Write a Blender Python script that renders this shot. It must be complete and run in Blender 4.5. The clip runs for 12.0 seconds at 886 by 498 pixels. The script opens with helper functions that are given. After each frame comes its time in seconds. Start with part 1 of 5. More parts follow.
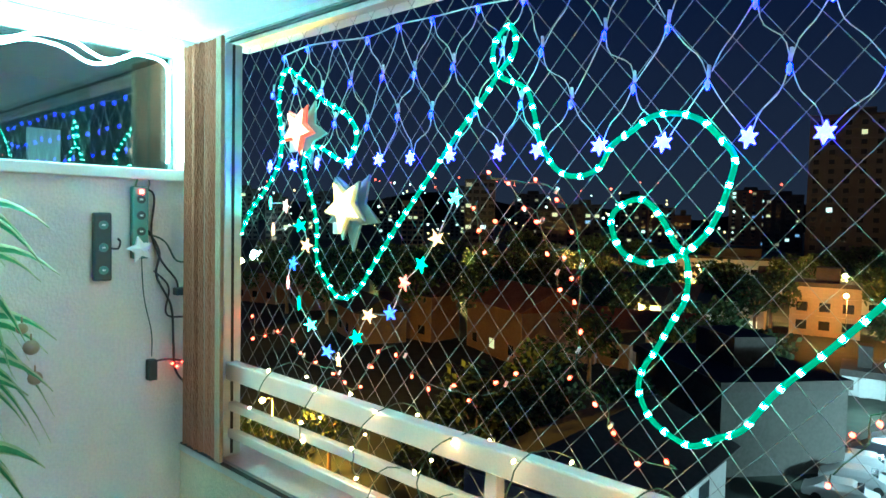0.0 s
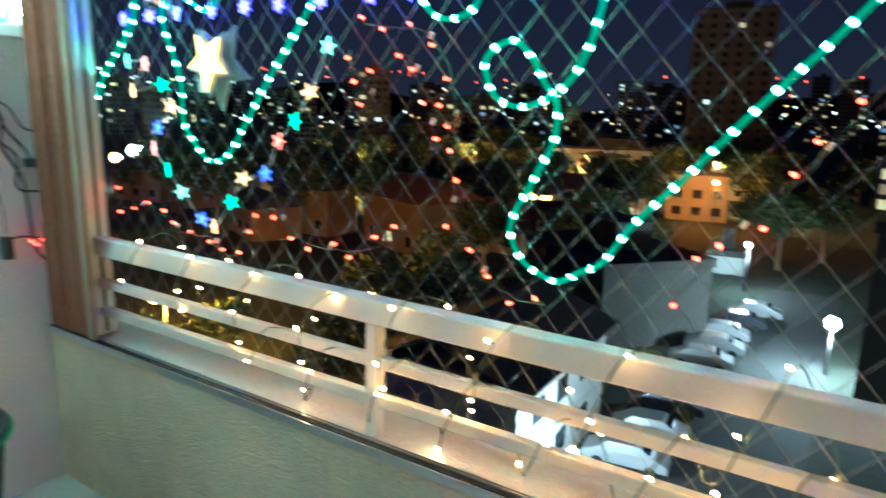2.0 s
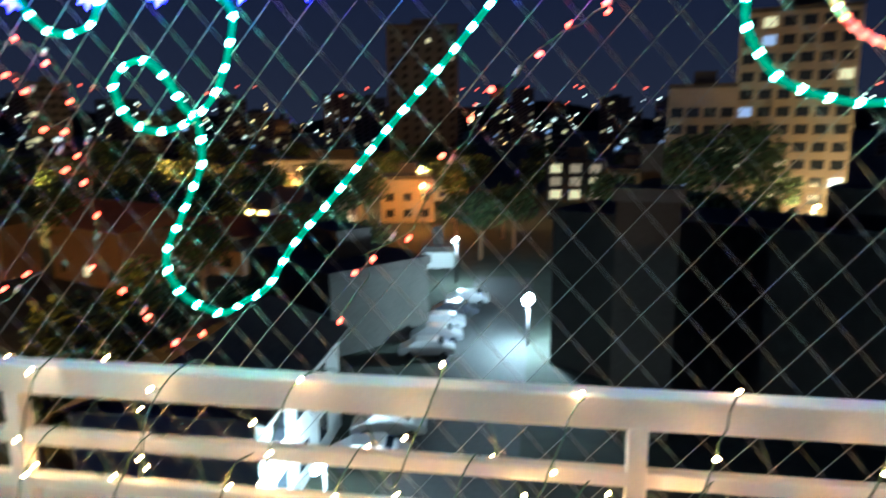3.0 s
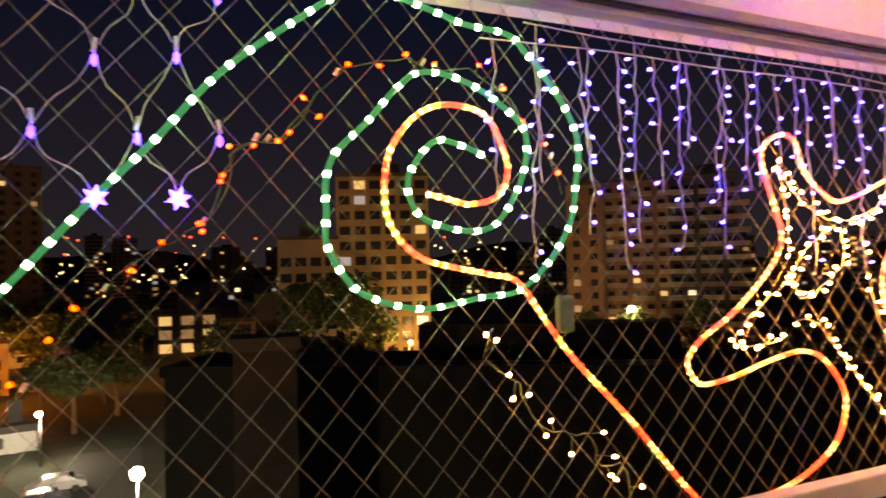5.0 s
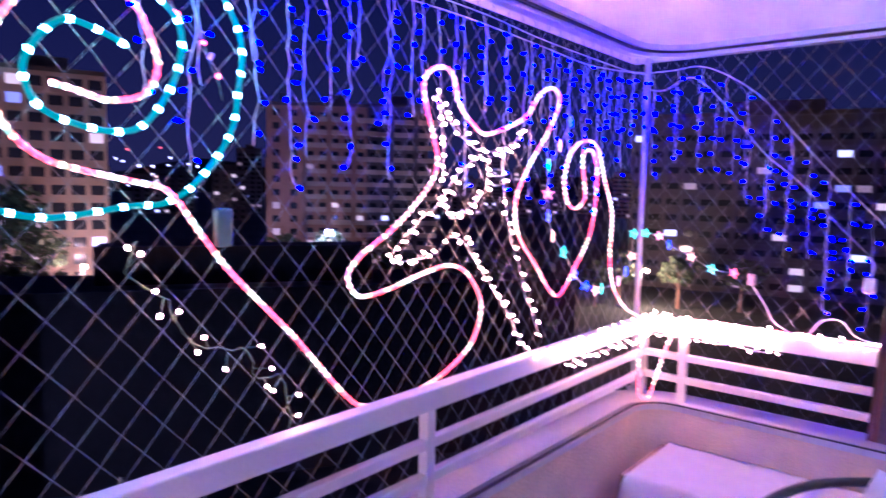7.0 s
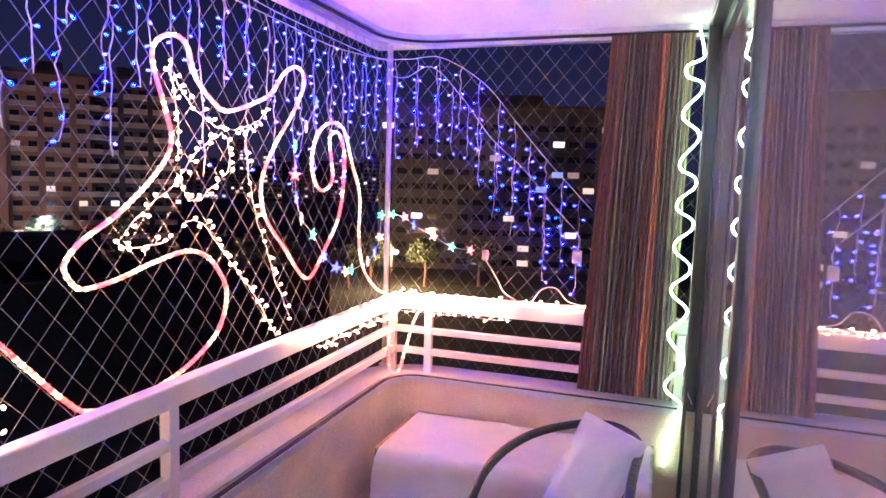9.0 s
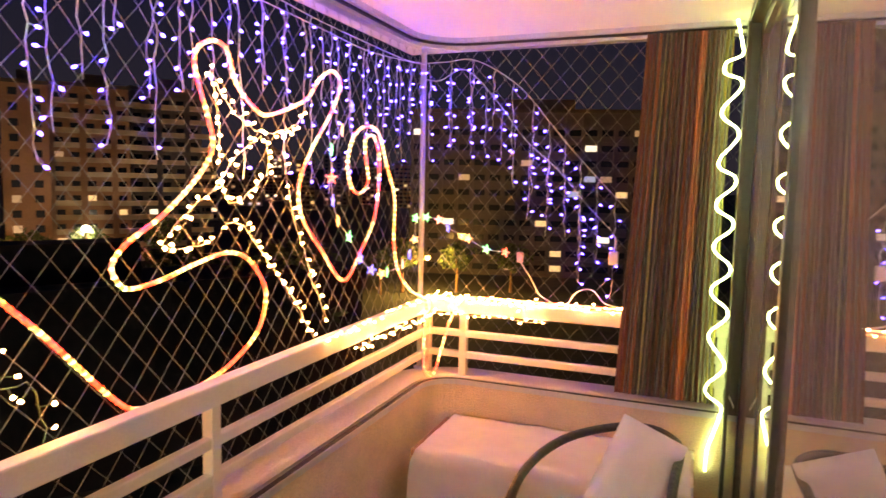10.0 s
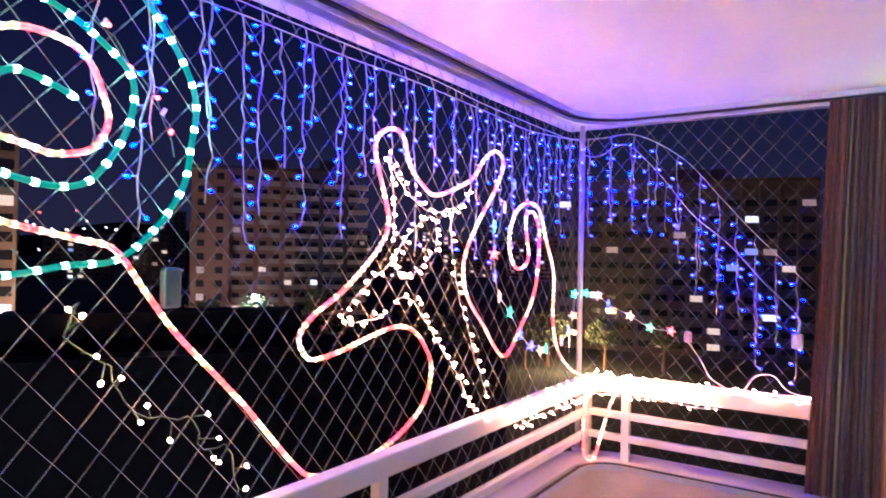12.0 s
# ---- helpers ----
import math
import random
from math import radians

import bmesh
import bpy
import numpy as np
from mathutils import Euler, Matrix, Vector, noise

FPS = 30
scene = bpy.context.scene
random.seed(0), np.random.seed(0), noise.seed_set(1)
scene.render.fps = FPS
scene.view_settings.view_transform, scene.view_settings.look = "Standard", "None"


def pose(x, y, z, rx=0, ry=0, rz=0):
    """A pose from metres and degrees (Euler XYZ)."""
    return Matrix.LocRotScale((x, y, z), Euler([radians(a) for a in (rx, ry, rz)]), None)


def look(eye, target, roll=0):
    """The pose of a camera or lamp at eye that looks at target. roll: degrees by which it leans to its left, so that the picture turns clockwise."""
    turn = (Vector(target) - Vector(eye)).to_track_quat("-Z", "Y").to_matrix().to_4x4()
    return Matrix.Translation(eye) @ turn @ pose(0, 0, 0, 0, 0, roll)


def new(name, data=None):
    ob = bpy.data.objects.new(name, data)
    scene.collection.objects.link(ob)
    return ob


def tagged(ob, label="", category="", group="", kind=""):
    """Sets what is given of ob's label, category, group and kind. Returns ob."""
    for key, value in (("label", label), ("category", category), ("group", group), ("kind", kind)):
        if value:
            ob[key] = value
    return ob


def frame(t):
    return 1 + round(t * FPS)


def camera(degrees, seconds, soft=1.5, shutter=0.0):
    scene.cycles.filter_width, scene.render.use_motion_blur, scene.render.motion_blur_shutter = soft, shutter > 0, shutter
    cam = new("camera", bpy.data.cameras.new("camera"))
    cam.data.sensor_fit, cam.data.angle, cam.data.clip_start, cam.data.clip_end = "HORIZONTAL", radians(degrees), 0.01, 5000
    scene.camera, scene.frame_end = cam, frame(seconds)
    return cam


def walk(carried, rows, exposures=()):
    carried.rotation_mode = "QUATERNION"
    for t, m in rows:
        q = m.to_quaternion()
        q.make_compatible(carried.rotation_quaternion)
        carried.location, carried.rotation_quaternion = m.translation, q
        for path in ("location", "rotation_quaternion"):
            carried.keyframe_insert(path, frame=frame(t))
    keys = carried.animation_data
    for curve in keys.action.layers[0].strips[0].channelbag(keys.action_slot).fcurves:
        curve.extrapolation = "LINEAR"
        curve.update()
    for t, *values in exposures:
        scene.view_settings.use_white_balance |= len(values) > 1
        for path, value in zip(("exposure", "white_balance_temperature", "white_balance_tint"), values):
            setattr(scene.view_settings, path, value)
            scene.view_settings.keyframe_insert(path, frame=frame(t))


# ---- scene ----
cam = camera(68.3, 12.0, shutter=0.5)
PATH = [
    (0, (-0.16, -0.222, 1.647), (-1.505, 1.255, 1.545), 1.3),
    (0.5, (-0.158, -0.212, 1.66), (-1.51, 1.26, 1.592), 1.0),
    (1, (-0.161, -0.23, 1.643), (-1.494, 1.257, 1.524), 0.8),
    (1.5, (-0.163, -0.229, 1.616), (-1.453, 1.27, 1.316), 1.0),
    (2, (-0.122, -0.183, 1.539), (-1.189, 1.457, 1.123), 1.3),
    (2.5, (-0.065, -0.131, 1.528), (-0.788, 1.668, 1.04), 0.8),
    (3, (-0.011, -0.105, 1.56), (-0.311, 1.836, 1.184), -0.5),
    (3.5, (-0.011, -0.132, 1.585), (0.006, 1.868, 1.601), -0.5),
    (5.3, (0.025, -0.137, 1.693), (0.953, 1.635, 1.734), -0.8),
    (5.5, (0.041, -0.138, 1.696), (1.033, 1.598, 1.728), -0.1),
    (6, (0.053, -0.172, 1.684), (1.241, 1.436, 1.678), 2.2),
    (6.5, (0.078, -0.177, 1.671), (1.439, 1.286, 1.585), 1.9),
    (7, (0.093, -0.172, 1.659), (1.619, 1.107, 1.476), 1.2),
    (7.5, (0.091, -0.171, 1.662), (1.792, 0.859, 1.447), 1.7),
    (7.7, (0.092, -0.179, 1.655), (1.83, 0.785, 1.438), 1.2),
    (9.3, (0.106, -0.18, 1.647), (2.002, 0.422, 1.446), 1.7),
    (9.5, (0.105, -0.171, 1.634), (2.001, 0.437, 1.449), 1.4),
    (10, (0.097, -0.167, 1.633), (1.952, 0.552, 1.436), 1.1),
    (10.5, (0.083, -0.155, 1.64), (1.897, 0.666, 1.453), 0.9),
    (11, (0.082, -0.148, 1.64), (1.876, 0.729, 1.528), 0.6),
    (11.5, (0.068, -0.131, 1.642), (1.797, 0.872, 1.568), 1.1),
    (12, (0.063, -0.11, 1.645), (1.722, 1.007, 1.661), 1.1),
]
EXPOSURES = [
    (0.0, 0.9, 4500, -36), (1.4, 0.85, 4500, -33), (2.5, 0.5, 5000, -15), (3.5, 1.1, 4500, -20), (5.4, 0.25, 14000, 30), (6.3, 0.5, 5500, 66), (7.6, 0.65, 4100, 62),
    (9.5, 0.95, 6500, 24), (10.0, 0.75, 9800, 12), (10.7, 0.75, 9800, 12), (11.3, 0.65, 6400, 23), (12.0, 0.62, 4900, 35),
]
walk(cam, [(t, look(eye, target, roll)) for t, eye, target, roll in PATH], EXPOSURES)


# ---- night sky ----
world = bpy.data.worlds.new("night")
scene.world = world
world.use_nodes = True
wn, wl = world.node_tree.nodes, world.node_tree.links
bg = wn["Background"]
tc, sep, ramp = wn.new("ShaderNodeTexCoord"), wn.new("ShaderNodeSeparateXYZ"), wn.new("ShaderNodeValToRGB")
wl.new(tc.outputs["Generated"], sep.inputs[0])
wl.new(sep.outputs["Z"], ramp.inputs["Fac"])
ramp.color_ramp.elements[0].position, ramp.color_ramp.elements[0].color = 0.0, (0.034, 0.032, 0.055, 1)
ramp.color_ramp.elements[1].position, ramp.color_ramp.elements[1].color = 0.35, (0.006, 0.010, 0.042, 1)
wl.new(ramp.outputs["Color"], bg.inputs["Color"])
bg.inputs["Strength"].default_value = 0.38


# ---- materials ----
def material(name, color, rough=0.6, metal=0.0, vary=0.15, scale=8.0, bump=0.0, fine=60.0, stretch=(1, 1, 1), coat=0.0, sheen=0.0, island=0.0):
    """A surface with variation at two scales and a fine relief."""
    m = bpy.data.materials.new(name)
    m.use_nodes = True
    n, l = m.node_tree.nodes, m.node_tree.links
    b = n["Principled BSDF"]
    b.inputs["Roughness"].default_value, b.inputs["Metallic"].default_value = rough, metal
    b.inputs["Coat Weight"].default_value, b.inputs["Sheen Weight"].default_value = coat, sheen
    co, mp = n.new("ShaderNodeTexCoord"), n.new("ShaderNodeMapping")
    mp.inputs["Scale"].default_value = stretch
    l.new(co.outputs["Object"], mp.inputs["Vector"])
    big, small, add = n.new("ShaderNodeTexNoise"), n.new("ShaderNodeTexNoise"), n.new("ShaderNodeMath")
    big.inputs["Scale"].default_value, small.inputs["Scale"].default_value = scale, fine
    big.inputs["Detail"].default_value, small.inputs["Detail"].default_value = 5, 3
    l.new(mp.outputs["Vector"], big.inputs["Vector"])
    l.new(mp.outputs["Vector"], small.inputs["Vector"])
    l.new(big.outputs["Fac"], add.inputs[0])
    l.new(small.outputs["Fac"], add.inputs[1])
    r = n.new("ShaderNodeMapRange")
    r.inputs["From Min"].default_value, r.inputs["From Max"].default_value = 0.6, 1.4
    r.inputs["To Min"].default_value, r.inputs["To Max"].default_value = 1 - vary, 1 + vary
    l.new(add.outputs[0], r.inputs["Value"])
    mul = n.new("ShaderNodeMix")
    mul.data_type, mul.blend_type = "RGBA", "MULTIPLY"
    mul.inputs["Factor"].default_value = 1.0
    mul.inputs["A"].default_value = (*color, 1)
    l.new(r.outputs["Result"], mul.inputs["B"])
    out = mul.outputs["Result"]
    if island:
        g, hs = n.new("ShaderNodeNewGeometry"), n.new("ShaderNodeHueSaturation")
        mr = n.new("ShaderNodeMapRange")
        mr.inputs["To Min"].default_value, mr.inputs["To Max"].default_value = 1 - island, 1 + island
        l.new(g.outputs["Random Per Island"], mr.inputs["Value"])
        l.new(mr.outputs["Result"], hs.inputs["Value"])
        l.new(out, hs.inputs["Color"])
        out = hs.outputs["Color"]
    l.new(out, b.inputs["Base Color"])
    if bump:
        bp = n.new("ShaderNodeBump")
        bp.inputs["Strength"].default_value, bp.inputs["Distance"].default_value = bump, 0.01
        l.new(small.outputs["Fac"], bp.inputs["Height"])
        l.new(bp.outputs["Normal"], b.inputs["Normal"])
    return m


def glow(name, color, strength, base=(0.6, 0.6, 0.6)):
    """A thing that gives off light."""
    m = bpy.data.materials.new(name)
    m.use_nodes = True
    b = m.node_tree.nodes["Principled BSDF"]
    b.inputs["Base Color"].default_value = (*base, 1)
    b.inputs["Emission Color"].default_value = (*color, 1)
    b.inputs["Emission Strength"].default_value = strength
    b.inputs["Roughness"].default_value = 0.35
    return m


def chasing_glow(name, colors, strength, scale):
    """A rope of small lamps whose colour changes along its way."""
    m = glow(name, colors[0], strength)
    n, l = m.node_tree.nodes, m.node_tree.links
    co, no, rp = n.new("ShaderNodeTexCoord"), n.new("ShaderNodeTexNoise"), n.new("ShaderNodeValToRGB")
    no.inputs["Scale"].default_value, no.inputs["Detail"].default_value = scale, 0.5
    l.new(co.outputs["Object"], no.inputs["Vector"])
    l.new(no.outputs["Fac"], rp.inputs["Fac"])
    e = rp.color_ramp.elements
    e[0].position, e[0].color = 0.39, (*colors[0], 1)
    e[1].position, e[1].color = 0.62, (*colors[-1], 1)
    for i, c in enumerate(colors[1:-1]):
        k = e.new(0.39 + 0.23 * (i + 1) / (len(colors) - 1))
        k.color = (*c, 1)
    l.new(rp.outputs["Color"], n["Principled BSDF"].inputs["Emission Color"])
    return m


def glass_material(name, tint=(0.9, 0.95, 0.95), gloss=0.12, haze=0.0):
    m = bpy.data.materials.new(name)
    m.use_nodes = True
    n, l = m.node_tree.nodes, m.node_tree.links
    n.remove(n["Principled BSDF"])
    t, g, mix, f = n.new("ShaderNodeBsdfTransparent"), n.new("ShaderNodeBsdfGlossy"), n.new("ShaderNodeMixShader"), n.new("ShaderNodeFresnel")
    t.inputs["Color"].default_value = (*tint, 1)
    g.inputs["Roughness"].default_value = 0.02
    f.inputs["IOR"].default_value = 1.5
    ad = n.new("ShaderNodeMath")
    ad.inputs[1].default_value = gloss
    ad.use_clamp = True
    l.new(f.outputs[0], ad.inputs[0])
    l.new(ad.outputs[0], mix.inputs["Fac"])
    l.new(t.outputs[0], mix.inputs[1])
    l.new(g.outputs[0], mix.inputs[2])
    last = mix
    # pale diffuse film imitating the glow of a lit room behind the pane
    if haze:
        film, over, sm = n.new("ShaderNodeBsdfDiffuse"), n.new("ShaderNodeMixShader"), n.new("ShaderNodeTexNoise")
        film.inputs["Color"].default_value = (0.75, 0.74, 0.72, 1)
        co, st, mr = n.new("ShaderNodeTexCoord"), n.new("ShaderNodeMapping"), n.new("ShaderNodeMapRange")
        st.inputs["Scale"].default_value = (3.0, 3.0, 0.7)
        mr.inputs["To Min"].default_value, mr.inputs["To Max"].default_value = haze * 0.6, haze * 1.4
        l.new(co.outputs["Object"], st.inputs["Vector"])
        l.new(st.outputs["Vector"], sm.inputs["Vector"])
        l.new(sm.outputs["Fac"], mr.inputs["Value"])
        l.new(mr.outputs["Result"], over.inputs["Fac"])
        l.new(mix.outputs[0], over.inputs[1])
        l.new(film.outputs[0], over.inputs[2])
        last = over
    l.new(last.outputs[0], n["Material Output"].inputs["Surface"])
    return m


PLASTER = material("cream_plaster", (0.72, 0.69, 0.64), 0.85, vary=0.12, scale=3.0, bump=0.35, fine=90)
PARAPET = material("rough_parapet_render", (0.66, 0.53, 0.38), 0.9, vary=0.20, scale=6.0, bump=0.7, fine=130)
CEILING = material("white_ceiling_paint", (0.86, 0.85, 0.83), 0.8, vary=0.05, scale=2.0, bump=0.2, fine=70)
WHITE_METAL = material("white_painted_steel", (0.74, 0.71, 0.66), 0.42, vary=0.08, scale=6.0, bump=0.08, fine=150)
ALU = material("pale_aluminium", (0.60, 0.60, 0.60), 0.35, metal=0.7, vary=0.10, scale=9.0)
BRONZE_ALU = material("dark_bronze_aluminium", (0.10, 0.095, 0.085), 0.32, metal=0.6, vary=0.15, scale=9.0)
BLACK_SEAL = material("black_rubber", (0.02, 0.02, 0.02), 0.6, vary=0.2)
TILE = material("grey_floor_tile", (0.38, 0.36, 0.33), 0.45, vary=0.15, scale=4.0)
NET_CORD = material("pale_nylon_cord", (0.30, 0.30, 0.29), 0.5, vary=0.1)
WIRE_WHITE = material("clear_white_wire", (0.78, 0.78, 0.78), 0.4, vary=0.1)
WIRE_GREEN = material("dark_green_wire", (0.05, 0.10, 0.06), 0.5, vary=0.1)
WIRE_BLACK = material("black_wire", (0.015, 0.02, 0.02), 0.45, vary=0.1)
GLASS = glass_material("window_glass", gloss=0.10)
# the grey veil of room light is mixed into this glass as a film
DOOR_GLASS = glass_material("door_glass", (0.80, 0.82, 0.81), gloss=0.34, haze=0.10)

GREEN_TUBE = glow("green_rope_tube", (0.0, 0.46, 0.22), 0.44, (0.02, 0.16, 0.09))
GREEN_LED = glow("green_rope_led", (0.36, 1.0, 0.60), 42.0)
MULTI_TUBE = chasing_glow("multicolour_rope_tube", [(1.0, 0.02, 0.01), (1.0, 0.25, 0.02), (0.9, 0.65, 0.45), (1.0, 0.08, 0.01), (1.0, 0.40, 0.06), (0.20, 0.8, 0.15), (1.0, 0.20, 0.02), (1.0, 0.02, 0.01)], 1.1, 11.0)
MULTI_LED = chasing_glow("multicolour_rope_led", [(1.0, 0.03, 0.015), (1.0, 0.44, 0.10), (1.0, 0.66, 0.33), (1.0, 0.14, 0.02), (1.0, 0.70, 0.40), (0.55, 0.9, 0.30), (1.0, 0.35, 0.06), (1.0, 0.03, 0.015)], 9.0, 11.0)
WHITE_LED = glow("cool_white_led_tape", (0.66, 1.0, 0.90), 215.0)
LIME_LED = glow("lime_white_neon_tape", (0.64, 1.0, 0.40), 19.0)
BLUE_LED = glow("blue_led", (0.022, 0.017, 1.0), 66.0)
WARM_LED = glow("warm_white_led", (1.0, 0.40, 0.13), 135.0)
RED_LED = glow("red_led", (1.0, 0.02, 0.008), 22.0)


# ---- builders ----
def part(name, bm, mat, parent=None, label=""):
    me = bpy.data.meshes.new(name)
    bm.to_mesh(me)
    bm.free()
    for m in (mat if isinstance(mat, (list, tuple)) else [mat]):
        me.materials.append(m)
    ob = new(name, me)
    if parent is not None:
        ob.parent = parent
    if label:
        tagged(ob, label)
    return ob


def thing(name, label, category, group="", kind="", at=(0, 0, 0)):
    ob = new(name)
    ob.location = at
    ob.empty_display_size = 0.05
    return tagged(ob, label, category, group, kind)


def box(x0, x1, y0, y1, z0, z1, bevel=0.0, bm=None, mi=0):
    bm = bm or bmesh.new()
    v = [bm.verts.new((x, y, z)) for x in (x0, x1) for y in (y0, y1) for z in (z0, z1)]
    fs = [bm.faces.new([v[i] for i in q]) for q in ((0, 1, 3, 2), (4, 6, 7, 5), (0, 4, 5, 1), (2, 3, 7, 6), (0, 2, 6, 4), (1, 5, 7, 3))]
    for f in fs:
        f.material_index = mi
    if bevel:
        es = list({e for f in fs for e in f.edges})
        bmesh.ops.bevel(bm, geom=es, offset=bevel, segments=2, affect="EDGES", profile=0.5)
    return bm


def smooth_line(points, step):
    """A rounded way through the points, cut into even steps."""
    p = [Vector(q) for q in points]
    p = [p[0] * 2 - p[1]] + p + [p[-1] * 2 - p[-2]]
    fine = []
    for i in range(1, len(p) - 2):
        a, b, c, d = p[i - 1:i + 3]
        for k in range(12):
            t = k / 12
            fine.append(0.5 * ((2 * b) + (c - a) * t + (2 * a - 5 * b + 4 * c - d) * t * t + (3 * b - a - 3 * c + d) * t ** 3))
    fine.append(p[-2])
    out, left = [fine[0]], step
    for a, b in zip(fine, fine[1:]):
        seg = (b - a).length
        while seg >= left:
            a = a + (b - a) * (left / seg)
            seg -= left
            out.append(a.copy())
            left = step
        left -= seg
    return out if len(out) > 1 else [fine[0], fine[-1]]


def sweep(line, radius, sides=6, bm=None, flat=1.0):
    """A round cord along a line."""
    bm = bm or bmesh.new()
    rings, side = [], None
    for i, p in enumerate(line):
        d = (line[min(i + 1, len(line) - 1)] - line[max(i - 1, 0)]).normalized()
        if side is None:
            side = d.orthogonal().normalized()
        side = (side - d * side.dot(d)).normalized()
        up = d.cross(side)
        rings.append([bm.verts.new(p + (side * math.cos(a) + up * flat * math.sin(a)) * radius) for a in [2 * math.pi * k / sides for k in range(sides)]])
    for a, b in zip(rings, rings[1:]):
        for k in range(sides):
            f = bm.faces.new((a[k], a[(k + 1) % sides], b[(k + 1) % sides], b[k]))
            f.smooth = True
    bm.faces.new(rings[0][::-1])
    bm.faces.new(rings[-1])
    return bm


def bead(bm, p, r, along=None, long=1.0):
    """A small drop of twelve sides."""
    d = (along or Vector((0, 0, 1))).normalized()
    s = d.orthogonal().normalized()
    u = d.cross(s)
    tips = [bm.verts.new(p + d * r * long), bm.verts.new(p - d * r * long)]
    mids = [[bm.verts.new(p + d * r * long * h + (s * math.cos(a) + u * math.sin(a)) * r * 0.87) for a in [math.pi / 3 * k for k in range(6)]] for h in (0.45, -0.45)]
    for k in range(6):
        j = (k + 1) % 6
        for f in (bm.faces.new((tips[0], mids[0][k], mids[0][j])), bm.faces.new((mids[0][k], mids[1][k], mids[1][j], mids[0][j])), bm.faces.new((mids[1][k], tips[1], mids[1][j]))):
            f.smooth = True


def star(bm, p, r, thick, right, up, inner=0.42, turn=0.0, points=5):
    """A star with thickness, proud in the middle."""
    out = right.cross(up)
    ring = []
    for k in range(2 * points):
        a, q = math.pi / 2 + turn + math.pi * k / points, r if k % 2 == 0 else r * inner
        ring.append(p + (right * math.cos(a) + up * math.sin(a)) * q)
    fr, bk = [bm.verts.new(v + out * thick * 0.25) for v in ring], [bm.verts.new(v - out * thick * 0.25) for v in ring]
    cf, cb = bm.verts.new(p + out * thick * 0.6), bm.verts.new(p - out * thick * 0.6)
    for k in range(2 * points):
        j = (k + 1) % (2 * points)
        bm.faces.new((cf, fr[k], fr[j]))
        bm.faces.new((cb, bk[j], bk[k]))
        bm.faces.new((fr[k], bk[k], bk[j], fr[j]))


def on_net(pts, y=1.18):
    return [Vector((x, y, z)) for x, z in pts]


def on_side(pts, x=3.26):
    return [Vector((x, y, z)) for y, z in pts]


# ---- the balcony's shell ----
def structure(name, bm, mat, label="", category=""):
    return tagged(part(name, bm, mat), label, category, kind="structure")


# balcony floor, front parapet and side parapet with a rounded inner corner
structure("floor", box(-2.8, 3.4, -0.46, 1.3, -0.15, 0.0), TILE, "grey tiled balcony floor", "floor")


def parapet_outline(inset, n=8, r=0.16):
    """Plan of the inner edge: along the front, round the corner, along the side."""
    xs, ys = 3.115 + inset, 1.05 + inset
    rr = r + inset
    arc = [(xs - rr + rr * math.cos(a), ys - rr + rr * math.sin(a)) for a in [math.pi / 2 * (1 - k / n) for k in range(n + 1)]]
    return [(-2.8, ys)] + arc + [(xs, -0.46)]


def ring_wall(a, b, z0, z1, bm=None):
    """A solid between two plan lines of equal length."""
    bm = bm or bmesh.new()
    V = [[bm.verts.new((*p, z)) for p in ln] for ln, z in ((a, z0), (b, z0), (b, z1), (a, z1))]
    n = len(a)
    for i in range(n - 1):
        for j in range(4):
            k = (j + 1) % 4
            bm.faces.new((V[j][i], V[k][i], V[k][i + 1], V[j][i + 1]))
    bm.faces.new([V[j][0] for j in (3, 2, 1, 0)])
    bm.faces.new([V[j][-1] for j in range(4)])
    return bm


structure("parapet_wall", ring_wall(parapet_outline(0), parapet_outline(0.24), 0.0, 0.635), PARAPET, "rough cream plastered balcony parapet with a rounded corner", "parapet")
track = tagged(part("window_track", ring_wall(parapet_outline(-0.006), parapet_outline(-0.001), 0.636, 0.661), ALU), "pale aluminium sliding window track on the parapet", "track", kind="structure")
part("rail", ring_wall(parapet_outline(0.020), parapet_outline(0.024), 0.637, 0.666), ALU, track)
part("rail", ring_wall(parapet_outline(0.036), parapet_outline(0.040), 0.637, 0.662), ALU, track)
# shade in the track grooves is drawn as solid black strips, the first proud
part("groove", ring_wall(parapet_outline(0.0), parapet_outline(0.0195), 0.636, 0.663), BLACK_SEAL, track, "black strip drawn for the dark of the groove")
part("groove", ring_wall(parapet_outline(0.025), parapet_outline(0.035), 0.636, 0.646), BLACK_SEAL, track, "black strip drawn for the dark of the groove")
structure("parapet_sill", ring_wall(parapet_outline(0.042), parapet_outline(0.245), 0.6355, 0.652), PLASTER, "smooth cream sill along the parapet", "sill")

# ceiling slab, head track
structure("ceiling", box(-2.8, 3.5, -0.46, 1.36, 2.345, 2.55), CEILING, "smooth white painted balcony ceiling", "ceiling")
head = tagged(part("head_track", ring_wall(parapet_outline(0.095), parapet_outline(0.14), 2.296, 2.3445), ALU), "pale aluminium window head track under the ceiling", "track", kind="structure")
part("lip", ring_wall(parapet_outline(0.080), parapet_outline(0.093), 2.312, 2.3445), BLACK_SEAL, head)
part("lip", ring_wall(parapet_outline(0.062), parapet_outline(0.078), 2.322, 2.3445), ALU, head)


